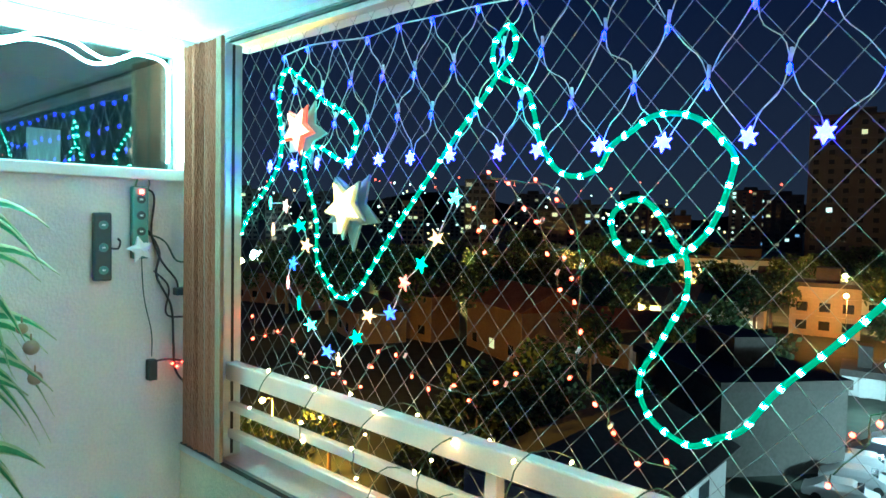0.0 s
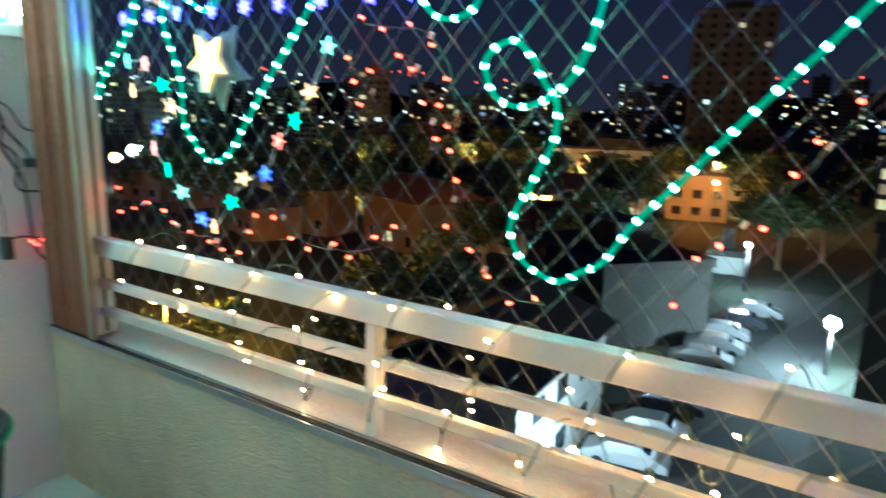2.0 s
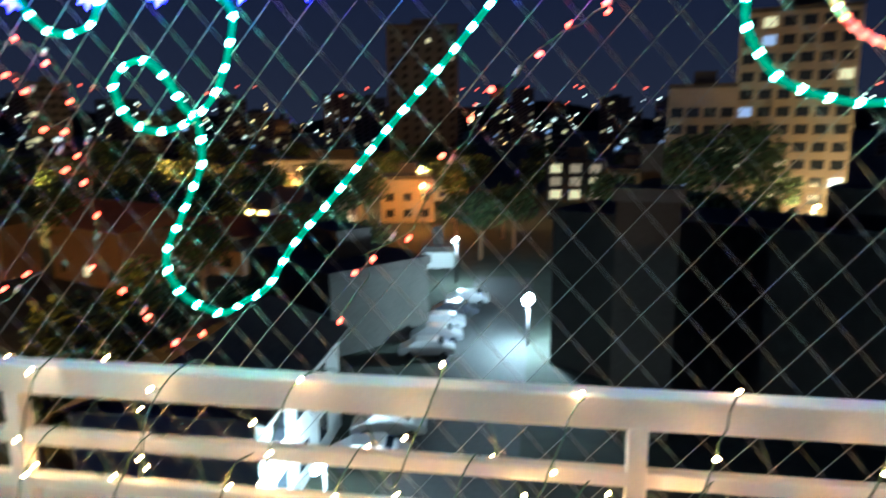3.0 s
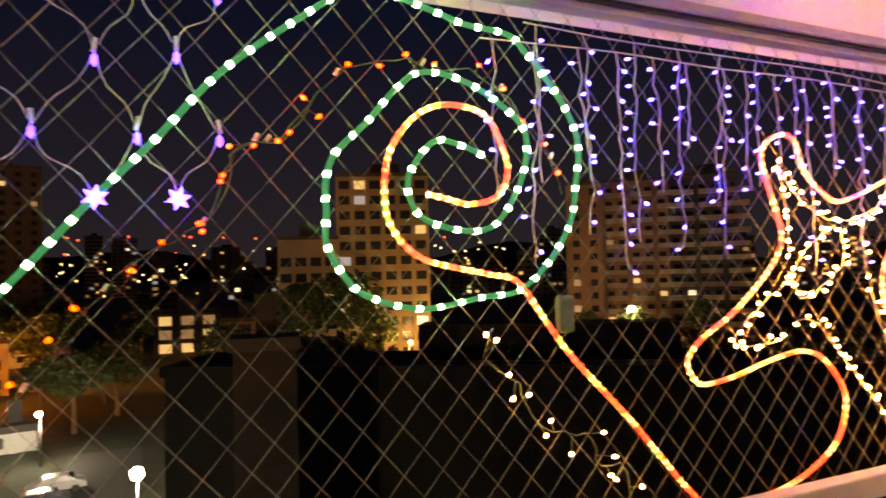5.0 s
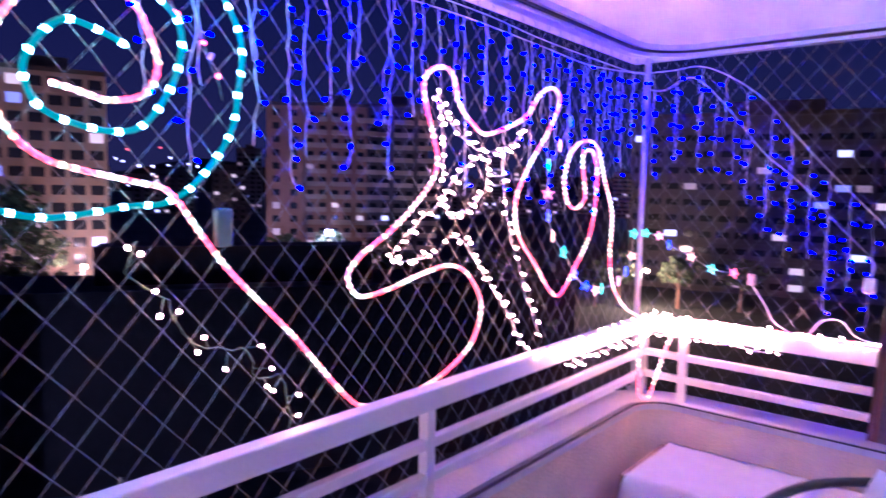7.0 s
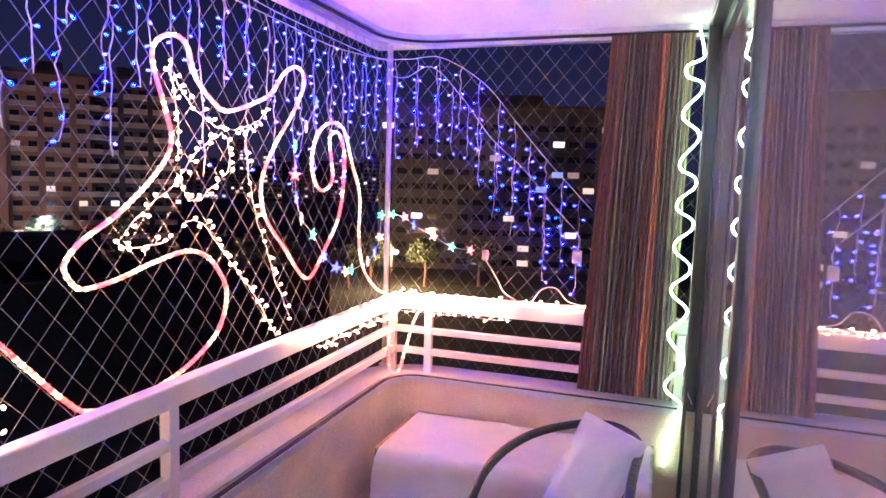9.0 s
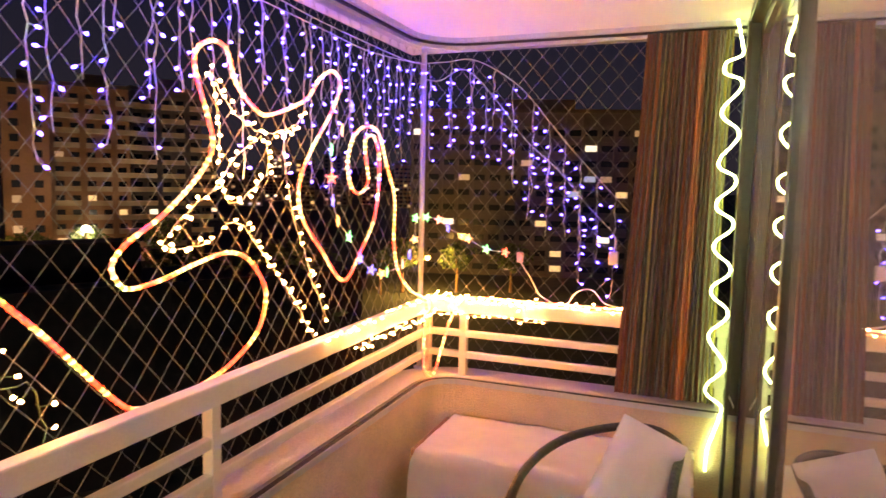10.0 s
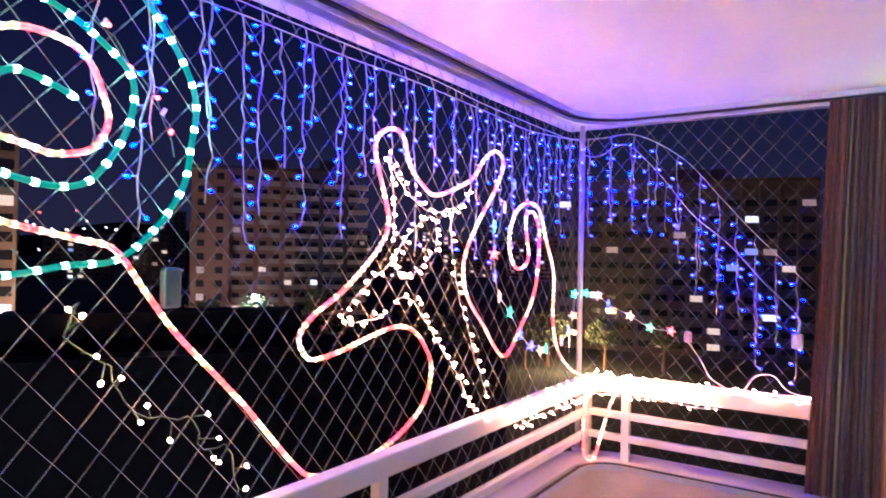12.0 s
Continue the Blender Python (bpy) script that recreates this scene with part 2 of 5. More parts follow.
# ---- railing ----
def railing():
    rl = thing("balcony_railing", "cream painted steel railing with two lower rails", "railing", at=(0, 1.12, 0.635))
    off = Vector((0, 1.12, 0.635))

    def put(name, bm):
        bmesh.ops.translate(bm, verts=bm.verts, vec=-off)
        return part(name, bm, WHITE_METAL, rl)
    put("top_rail", box(-2.6, 3.245, 1.095, 1.145, 0.98, 1.05, 0.006))
    put("top_rail", box(3.195, 3.245, -0.36, 1.0945, 0.98, 1.05, 0.006))
    for z in (0.872, 0.762):
        put("lower_rail", box(-2.6, 3.235, 1.105, 1.135, z - 0.017, z + 0.017, 0.004))
        put("lower_rail", box(3.205, 3.235, -0.36, 1.1045, z - 0.017, z + 0.017, 0.004))
    for x in (-2.58, -1.18, 0.18, 1.577, 3.22):
        put("post", box(x - 0.019, x + 0.019, 1.101, 1.139, 0.635, 0.981, 0.003))
    for y in (0.92, -0.3):
        put("post", box(3.201, 3.239, y - 0.019, y + 0.019, 0.635, 0.981, 0.003))
    return rl


railing()
pole = thing("corner_pole", "slim pale corner pole carrying the safety net", "pole", at=(3.3, 1.2, 0.635))
b = sweep([Vector((0, 0, 0)), Vector((0, 0, 1.71))], 0.014, 10)
part("tube", b, WHITE_METAL, pole)
part("foot", sweep([Vector((0, 0, 0.0)), Vector((0, 0, 0.012))], 0.03, 10), WHITE_METAL, pole)


# ---- safety net ----
def safety_net(length, z0, z1, at, turn, u0, w0, half_u=0.0459, half_w=0.0527):
    """Diamond net of knotted cords. A knot lies at (u0, w0) along the net; half_u and half_w are half a mesh across and up."""
    net = thing("safety_net", "pale nylon safety net of diamond mesh", "net", "safety nets", at=at)
    net.rotation_euler = (0, 0, turn)

    def knot(i, j):
        u, w = u0 + i * half_u, w0 + j * half_w
        sway = noise.noise_vector(Vector((u * 1.3, w * 1.3, turn)))
        fine = noise.noise_vector(Vector((u * 23, w * 23, 5 + turn)))
        return Vector((u + 0.006 * sway.x + 0.0022 * fine.x, 0.0, w + 0.006 * sway.z + 0.0022 * fine.z))

    j0, j1 = math.ceil((z0 - w0) / half_w), math.floor((z1 - w0) / half_w)
    i0, i1 = math.ceil(-u0 / half_u), math.floor((length - u0) / half_u)
    for s in (1, -1):
        for c in range(i0 - (j1 if s > 0 else -j0) - 1, i1 - (j0 if s > 0 else -j1) + 2):
            if c % 2:
                continue
            pts = [knot(c + s * j, j) + Vector((0, s * 0.001, 0)) for j in range(j0, j1 + 1) if i0 <= c + s * j <= i1]
            if len(pts) > 1:
                part("cord", sweep(pts, 0.0009, 4), NET_CORD, net)


safety_net(5.9, 0.66, 2.34, (-2.6, 1.2, 0), 0, 2.05, 1.706)
safety_net(1.6, 0.66, 2.34, (3.3, 1.2, 0), -math.pi / 2, 0.03, 1.68)


# ---- rope lights ----
def rope_light(name, label, line, tube_mat, led_mat, radius, gap, led_r, long):
    o = line[0].copy()
    rope = thing(name, label, "rope light", "rope lights", at=o)
    way = smooth_line([p - o for p in line], 0.012)
    part("tube", sweep(way, radius, 8), tube_mat, rope)
    bm = bmesh.new()
    dots = smooth_line([p - o for p in line], gap)
    for i, p in enumerate(dots):
        d = dots[min(i + 1, len(dots) - 1)] - dots[max(i - 1, 0)]
        bead(bm, p, led_r, d, long)
    tagged(part("led_strip", bm, led_mat, rope, "row of lit LEDs"), kind="stuff")
    return rope


GREEN_A = [(-2.54, 1.56), (-2.47, 1.65), (-2.37, 1.73), (-2.29, 1.81), (-2.26, 1.90), (-2.28, 2.03), (-2.27, 2.12), (-2.23, 2.17), (-2.12, 2.11), (-2.02, 2.04), (-1.91, 1.99), (-1.84, 1.93), (-1.84, 1.87), (-1.89, 1.82), (-1.97, 1.85), (-2.05, 1.88), (-2.12, 1.84), (-2.11, 1.77), (-2.07, 1.69), (-2.04, 1.60), (-2.04, 1.49), (-1.99, 1.42), (-1.91, 1.36), (-1.82, 1.39), (-1.75, 1.47), (-1.66, 1.58), (-1.58, 1.67), (-1.48, 1.78), (-1.38, 1.89), (-1.30, 1.97), (-1.25, 2.03)]
GREEN_B = [(-1.20, 2.08), (-1.20, 2.13), (-1.22, 2.15), (-1.26, 2.12), (-1.27, 2.07), (-1.24, 2.02), (-1.16, 1.98), (-1.13, 1.91), (-1.11, 1.84), (-1.06, 1.77), (-1.00, 1.75), (-0.94, 1.77), (-0.91, 1.82), (-0.86, 1.85), (-0.81, 1.88), (-0.75, 1.88), (-0.70, 1.86), (-0.66, 1.82), (-0.63, 1.78), (-0.64, 1.72), (-0.66, 1.66), (-0.69, 1.61), (-0.74, 1.57), (-0.81, 1.55), (-0.87, 1.57), (-0.90, 1.62), (-0.90, 1.66), (-0.86, 1.69), (-0.82, 1.69), (-0.78, 1.65), (-0.75, 1.60)]
GREEN_C = [(-0.72, 1.56), (-0.72, 1.48), (-0.75, 1.42), (-0.78, 1.36), (-0.81, 1.31), (-0.82, 1.26), (-0.79, 1.20), (-0.74, 1.17), (-0.69, 1.16), (-0.64, 1.19), (-0.59, 1.22), (-0.53, 1.31), (-0.44, 1.41), (-0.32, 1.55), (-0.21, 1.67), (-0.09, 1.81), (0.02, 1.93), (0.14, 2.07), (0.30, 2.20), (0.39, 2.26), (0.49, 2.27), (0.59, 2.25), (0.67, 2.23), (0.78, 2.22), (0.83, 2.18), (0.87, 2.14)]
GREEN_D = [(0.94, 2.05), (0.97, 1.97), (0.96, 1.88), (0.94, 1.78), (0.87, 1.68), (0.79, 1.62), (0.70, 1.61), (0.55, 1.59), (0.43, 1.62), (0.38, 1.66), (0.34, 1.73), (0.34, 1.80), (0.34, 1.86), (0.36, 1.92), (0.43, 1.99), (0.50, 2.07), (0.56, 2.11), (0.66, 2.10), (0.76, 2.05), (0.82, 1.99), (0.81, 1.89), (0.75, 1.79), (0.69, 1.76), (0.60, 1.77), (0.54, 1.80), (0.52, 1.86), (0.54, 1.91), (0.59, 1.96), (0.66, 1.95), (0.71, 1.93)]
WHITE_A = [(0.57, 1.84), (0.62, 1.83), (0.67, 1.82), (0.74, 1.84), (0.77, 1.90), (0.75, 1.97), (0.72, 2.02), (0.67, 2.04), (0.60, 2.04), (0.54, 2.01), (0.49, 1.95), (0.47, 1.89), (0.47, 1.80), (0.50, 1.74), (0.55, 1.70), (0.62, 1.68), (0.72, 1.66), (0.79, 1.64), (0.86, 1.55), (0.94, 1.45)]
WHITE_B = [(1.10, 1.29), (1.19, 1.19), (1.29, 1.08), (1.36, 1.03), (1.49, 1.02), (1.64, 1.03), (1.77, 1.07), (1.88, 1.14), (1.92, 1.25), (1.88, 1.33), (1.81, 1.39), (1.72, 1.41), (1.59, 1.39), (1.46, 1.36), (1.35, 1.35), (1.31, 1.38), (1.30, 1.42), (1.35, 1.47), (1.46, 1.53), (1.57, 1.61), (1.65, 1.69), (1.67, 1.75), (1.65, 1.82), (1.61, 1.92), (1.60, 1.98), (1.63, 2.02), (1.69, 2.04), (1.74, 2.02), (1.78, 1.93), (1.86, 1.87), (1.93, 1.85), (2.07, 1.89), (2.18, 1.94), (2.26, 2.02), (2.35, 2.06)]
WHITE_C = [(2.41, 2.02), (2.34, 1.90), (2.20, 1.75), (2.12, 1.62), (2.14, 1.50), (2.26, 1.38), (2.44, 1.23), (2.59, 1.34), (2.72, 1.49), (2.76, 1.72), (2.71, 1.83), (2.64, 1.83), (2.62, 1.79), (2.65, 1.64), (2.58, 1.59), (2.51, 1.61), (2.47, 1.70), (2.51, 1.81), (2.61, 1.87), (2.74, 1.86), (2.83, 1.72), (2.92, 1.56), (2.92, 1.35), (2.98, 1.20)]
rope_light("rope_light", "green LED rope light bent into loops on the net", on_net(GREEN_A + GREEN_B + GREEN_C + GREEN_D), GREEN_TUBE, GREEN_LED, 0.0062, 0.051, 0.0077, 1.6)
tail = [Vector(p) for p in ((3.06, 1.15, 1.10), (3.08, 1.075, 1.04), (3.06, 1.075, 0.85), (3.045, 1.06, 0.70), (3.085, 1.03, 0.682), (3.12, 1.005, 0.80), (3.155, 0.97, 0.95), (3.19, 0.91, 1.05), (3.21, 0.80, 1.064), (3.22, 0.55, 1.062), (3.22, 0.2, 1.062), (3.22, 0.0, 1.06))]
rope_light("rope_light", "multicolour LED rope light forming a snail and a reindeer", on_net(WHITE_A + WHITE_B + WHITE_C) + tail, MULTI_TUBE, MULTI_LED, 0.0062, 0.023, 0.0076, 1.1)

# ---- end walls, interior wall ----
structure("wall_west", box(-2.95, -2.8, -0.46, 1.3, 0.0, 1.761), PLASTER, "cream plastered end wall of the balcony", "wall")
structure("wall_interior", box(-2.8, -1.0, -0.60, -0.46, 0.0, 2.345), PLASTER, "cream plastered wall behind the balcony", "wall")


# ---- left end: window, LED tape, curtain ----
structure("wall_west_pier", box(-2.95, -2.8, 1.066, 1.3, 1.7615, 2.345), PLASTER)
win = thing("window_1", "white framed interior window in the end wall", "window", kind="structure", at=(-2.8, 0.29, 1.762))
for nm, bx in (("window_sill", (-0.03, 0.035, -0.76, 0.775, 0.0, 0.045)), ("window_frame", (-0.05, 0.02, 0.735, 0.774, 0.046, 0.58)), ("window_frame", (-0.05, 0.02, -0.76, 0.734, 0.505, 0.58)), ("window_frame", (-0.05, 0.02, -0.76, -0.72, 0.046, 0.504))):
    part(nm, box(*bx, bevel=0.005), WHITE_METAL, win)
part("pane", box(-0.02, -0.014, -0.719, 0.734, 0.046, 0.504), GLASS, win).visible_shadow = False
# near-black colour carries the gloom of the unlit room, not its paint
ROOM = material("unlit_room_shade", (0.04, 0.06, 0.055), 0.8, vary=0.1)
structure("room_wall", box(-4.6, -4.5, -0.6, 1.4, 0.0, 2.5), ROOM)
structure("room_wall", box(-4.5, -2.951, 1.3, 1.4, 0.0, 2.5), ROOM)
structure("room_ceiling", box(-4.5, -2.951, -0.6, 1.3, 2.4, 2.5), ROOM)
structure("door_1", box(-4.49, -4.46, 0.95, 1.12, 0.0, 2.1, 0.004), WHITE_METAL, "white door frame in the dim room", "door")

tape_pts = [(-0.44, 2.24), (-0.2, 2.21), (0.1, 2.24), (0.30, 2.20), (0.42, 2.21), (0.52, 2.248), (0.63, 2.243), (0.69, 2.215), (0.74, 2.20), (0.81, 2.218), (0.88, 2.262), (0.97, 2.266), (1.02, 2.25), (1.035, 2.20), (1.035, 2.05), (1.035, 1.84)]
tape = thing("led_tape", "bright cool white LED tape sagging along the window frame", "LED tape", at=(-2.755, 0.3, 2.2))
part("tape", sweep([p - Vector((-2.755, 0.3, 2.2)) for p in smooth_line([Vector((-2.755, y, z)) for y, z in tape_pts], 0.02)], 0.0052, 6), WHITE_LED, tape)


def pleats(parent, x0, x1, depth, height, n, mats, seed, taper=0.0, turn=0.0, ordered=False):
    """A gathered curtain: narrow upright folds, each with its own stripe."""
    rnd, w, rows = random.Random(seed), (x1 - x0) / n, 10
    pts = [(x0 + i * w, (depth if i % 2 else 0) + rnd.uniform(-0.006, 0.006)) for i in range(n + 1)]
    for i in range(n):
        bm, prev, (ax, ay), (bx, by) = bmesh.new(), None, pts[i], pts[i + 1]
        for k in range(rows + 1):
            t = k / rows
            z, s, wa, wb = height * (1 - t), 1 + taper * t, 0.003 * math.sin(5 * t + i), 0.003 * math.sin(5 * t + i + 1)
            q = [bm.verts.new(v) for v in ((x1 + (ax - x1) * s + wa, ay, z), (x1 + (bx - x1) * s + wb, by, z), (x1 + (bx - x1) * s + wb, by + 0.004, z), (x1 + (ax - x1) * s + wa, ay + 0.004, z))]
            if prev:
                for j in range(4):
                    bm.faces.new((prev[j], prev[(j + 1) % 4], q[(j + 1) % 4], q[j]))
            else:
                bm.faces.new(q)
            prev = q
        bm.faces.new(prev[::-1])
        bmesh.ops.rotate(bm, cent=(0, 0, 0), matrix=Matrix.Rotation(turn, 3, "Z"), verts=bm.verts)
        part("pleat", bm, mats[i % len(mats)] if ordered else rnd.choice(mats), parent)


STRIPES = [material("stripe_" + n, c, 0.85, vary=0.25, scale=30, bump=0.6, fine=200, stretch=(1, 1, 0.3), sheen=0.3) for n, c in
           (("brown", (0.11, 0.052, 0.028)), ("dark", (0.045, 0.032, 0.026)), ("rust", (0.42, 0.12, 0.04)), ("olive", (0.28, 0.25, 0.06)), ("tan", (0.24, 0.15, 0.08)), ("maroon", (0.13, 0.03, 0.025)), ("sienna", (0.22, 0.066, 0.028)))]
cw = thing("curtain", "brown ribbed fabric curtain gathered at the window", "curtain", at=(-2.70, 1.025, 0.685))
pleats(cw, -0.015, 0.236, 0.016, 1.61, 16, [STRIPES[i] for i in (6, 6, 0, 6, 6)], 3)
part("edge", box(0.240, 0.281, -0.004, 0.012, 0.0, 1.61, 0.003), STRIPES[4], cw, "pale tan curtain edge")
jamb = tagged(part("window_jamb", box(-2.57, -2.505, 1.085, 1.16, 0.668, 2.295, 0.004), ALU), "pale aluminium window jamb", "jamb", kind="structure")
part("seal", box(-2.57, -2.512, 1.078, 1.0845, 0.68, 2.29), BLACK_SEAL, jamb)
part("seal", box(-2.5045, -2.50, 1.115, 1.125, 0.68, 2.29), BLACK_SEAL, jamb)
ce = thing("curtain", "striped brown, rust and olive curtain gathered beside the glass door", "curtain", at=(3.13, -0.27, 0.69))
pleats(ce, -0.345, 0.0, 0.018, 1.61, 40, [STRIPES[i] for i in (6, 5, 6, 1, 6, 1, 2, 1, 1, 3, 1, 0, 1, 5, 1, 0, 1, 1, 5, 1, 0, 1, 6, 1, 5, 2, 2, 2, 6, 1, 1, 0, 1, 5, 1, 0, 1, 3, 1, 3)], 11, 0.20, -math.pi / 2, True)

# ---- right end: wall below the curtain, lime LED tape, glass doors ----
structure("door_post", box(3.06, 3.108, -0.335, -0.318, 0.0, 2.311, 0.003), BRONZE_ALU, "dark bronze strip of the door post", "door post")
structure("door_post", box(3.12, 3.26, -0.46, -0.325, 0.0, 2.345, 0.004), BRONZE_ALU, "dark bronze door post", "door post")
lime = thing("led_tape", "lime white LED tape running in waves down the door post", "LED tape", at=(3.10, -0.28, 1.3))
turns = (2.206, 2.135, 2.065, 1.954, 1.862, 1.745, 1.667, 1.569, 1.487, 1.39, 1.295, 1.199, 1.105, 1.001, 0.877, 0.767, 0.68)
wave = [Vector((0, 0.0, 1.03))]
for i, z in enumerate(turns):
    y = -0.027 if i % 2 == 0 else 0.036
    wave += [Vector((0, y * 0.92, z - 1.3 + 0.022)), Vector((0, y * 0.92, z - 1.3 - 0.022))]
wave += [Vector((0, -0.005, -0.72)), Vector((0, 0.018, -0.80)), Vector((0, 0.022, -0.91))]
part("tape", sweep(smooth_line(wave, 0.012), 0.0045, 6), LIME_LED, lime)
cable = thing("cable", "thin grey power cable on the door post", "cable", at=(3.10, -0.31, 0.8))
part("wire", sweep(smooth_line([Vector(p) for p in ((0, 0, 0.03), (0, -0.03, -0.06), (0.0, -0.045, -0.09), (0, -0.05, -0.12))], 0.02), 0.003, 5), WIRE_WHITE, cable)


def glass_door(name, x0, x1, y, label):
    d = thing(name, label, "glass door", "sliding glass doors", kind="structure", at=(x0, y, 0.01))
    w = x1 - x0
    for nm, bx in (("stile", (0, 0.045, -0.018, 0.018, 0, 2.30)), ("stile", (w - 0.045, w, -0.018, 0.018, 0, 2.30)), ("rail", (0.0455, w - 0.0455, -0.018, 0.018, 0, 0.07)), ("rail", (0.0455, w - 0.0455, -0.018, 0.018, 2.25, 2.30))):
        part(nm, box(*bx, bevel=0.003), BRONZE_ALU, d)
    part("pane", box(0.046, w - 0.046, -0.003, 0.003, 0.071, 2.249), DOOR_GLASS, d).visible_shadow = False
    return d


structure("door_head", box(0.3, 3.118, -0.42, -0.325, 2.3125, 2.3445, 0.003), BRONZE_ALU, "dark bronze door head track under the ceiling", "door head")
glass_door("door_2", 0.32, 1.62, -0.352, "sliding glass door with a dark bronze frame, standing before another")
glass_door("door_3", 1.58, 3.12, -0.392, "closed sliding glass door with a dark bronze frame")
SHEER = material("grey_sheer_fabric", (0.68, 0.66, 0.67), 0.9, vary=0.12, scale=6, stretch=(4, 4, 0.4))
sh = thing("sheer_curtain", "pale grey sheer curtain behind the glass door", "curtain", at=(0.3, -0.52, 0.02))
pleats(sh, 0.0, 2.7, 0.05, 2.3, 60, [SHEER], 8)
structure("wall_room_back", box(-1.0, 3.4, -3.2, -3.1, 0.0, 2.5), PLASTER)
structure("wall_room_side", box(-1.1, -1.0, -3.2, -0.601, 0.0, 2.5), PLASTER)
structure("wall_room_side", box(3.3, 3.4, -3.1, -0.47, 0.0, 2.5), PLASTER)
structure("room_ceiling", box(-1.1, 3.4, -3.2, -0.461, 2.346, 2.5), CEILING)
structure("room_floor", box(-1.0, 3.3, -3.1, -0.461, -0.15, -0.002), TILE)

# ---- bench with cloth, chair, cushion ----
CLOTH = material("white_cotton_cloth", (0.90, 0.88, 0.89), 0.95, vary=0.06, scale=12, bump=0.3, fine=250, sheen=0.3)
LACE = material("grey_lace_weave", (0.42, 0.42, 0.40), 0.95, vary=0.4, scale=120, bump=0.6, fine=220)
WICKER = material("black_resin_wicker", (0.018, 0.017, 0.017), 0.4, vary=0.3, scale=60, bump=0.4)
bench = thing("bench", "low wooden bench covered by a cloth", "bench", at=(2.83, 0.39, 0.0))
WOODY = material("brown_wood", (0.22, 0.13, 0.07), 0.6, vary=0.25, scale=10, stretch=(1, 6, 1))
part("seat", box(-0.20, 0.25, -0.58, 0.56, 0.43, 0.475, 0.006), WOODY, bench)
for x in (-0.17, 0.22):
    for y in (-0.54, 0.52):
        part("leg", box(x - 0.025, x + 0.025, y - 0.025, y + 0.025, 0.0, 0.4295, 0.004), WOODY, bench)
cl = thing("tablecloth", "white cotton cloth with a lace end draped over the bench", "cloth", at=(2.83, 0.39, 0.476))


def drape(x0, x1, y0, y1, drop, seed):
    """A cloth lying on a board, hanging in soft folds over the front and the end."""
    bm, nx, ny = bmesh.new(), 44, 88
    rows = []
    for i in range(nx + 1):
        row = []
        for j in range(ny + 1):
            u, v = i / nx, j / ny
            x, y, z = x0 - drop + (x1 - x0 + drop) * u, y0 + (y1 + drop * 0.8 - y0) * v, 0.004
            fx, fy = max(0.0, x0 - x), max(0.0, y - y1)
            fold = 0.018 * math.sin(y * 17 + 1.3 * math.sin(y * 7)) * min(1, fx * 5) + 0.015 * math.sin(x * 19) * min(1, fy * 5)
            z -= fx + fy
            x, y = (x0 - 0.02 * min(1, fx * 20) - 0.12 * fx + fold if fx else x), (y1 + 0.02 * min(1, fy * 20) + fold * 0.5 if fy else y)
            z += 0.007 * noise.noise(Vector((x * 6, y * 6, seed))) + 0.004 * noise.noise(Vector((x * 22, y * 14 + x * 8, seed + 3))) + 0.009
            row.append(bm.verts.new((x, y, max(z, -0.46))))
        rows.append(row)
    for i in range(nx):
        for j in range(ny):
            f = bm.faces.new((rows[i][j], rows[i + 1][j], rows[i + 1][j + 1], rows[i][j + 1]))
            f.smooth = True
            f.material_index = 1 if j > ny * 0.90 else 0
    bmesh.ops.solidify(bm, geom=bm.faces[:], thickness=0.004)
    return bm


part("cloth", drape(-0.22, 0.26, -0.6, 0.53, 0.38, 2), [CLOTH, LACE], cl)

ch = thing("armchair", "black tubular armchair with a curved armrest", "chair", at=(2.42, 0.08, 0.0))
hoop = [(-0.40, 0.28, 0.0), (-0.40, 0.285, 0.34), (-0.34, 0.28, 0.58), (-0.11, 0.262, 0.645), (0.15, 0.17, 0.665), (0.33, 0.003, 0.67), (0.36, -0.12, 0.67), (0.29, -0.205, 0.665), (0.18, -0.235, 0.66), (-0.10, -0.22, 0.645), (-0.32, -0.22, 0.57), (-0.38, -0.22, 0.30), (-0.38, -0.22, 0.0)]
part("armrest", sweep(smooth_line([Vector(p) for p in hoop], 0.025), 0.017, 8), WICKER, ch)
for k in (-0.5, -1.0):
    part("support", sweep([Vector((0.02 + 0.25 * math.cos(k), 0.22 * math.sin(k), 0.40)), Vector((0.04 + 0.24 * math.cos(k), 0.20 * math.sin(k), 0.66))], 0.010, 6), WICKER, ch)
part("seat", box(-0.36, 0.28, -0.20, 0.25, 0.335, 0.37, 0.015), WICKER, ch)
for x, y in ((0.22, 0.18), (0.22, -0.17)):
    part("leg", sweep([Vector((x, y, 0.335)), Vector((x + 0.03, y, 0.0))], 0.015, 8), WICKER, ch)


def pillow(w, h, t):
    bm = bmesh.new()
    bmesh.ops.create_grid(bm, x_segments=14, y_segments=14, size=0.5)
    top = bm.verts[:]
    for v in top:
        e = max(0.0, (1 - (2 * v.co.x) ** 4) * (1 - (2 * v.co.y) ** 4))
        v.co = Vector((v.co.x * w, v.co.y * h, t * e ** 0.5 * 0.5 + 0.012 * noise.noise(v.co * 7)))
    g = bmesh.ops.duplicate(bm, geom=bm.faces[:])
    for v in [q for q in g["geom"] if isinstance(q, bmesh.types.BMVert)]:
        v.co.z *= -1
    bmesh.ops.remove_doubles(bm, verts=bm.verts, dist=0.004)
    for f in bm.faces:
        f.smooth = True
    return bm


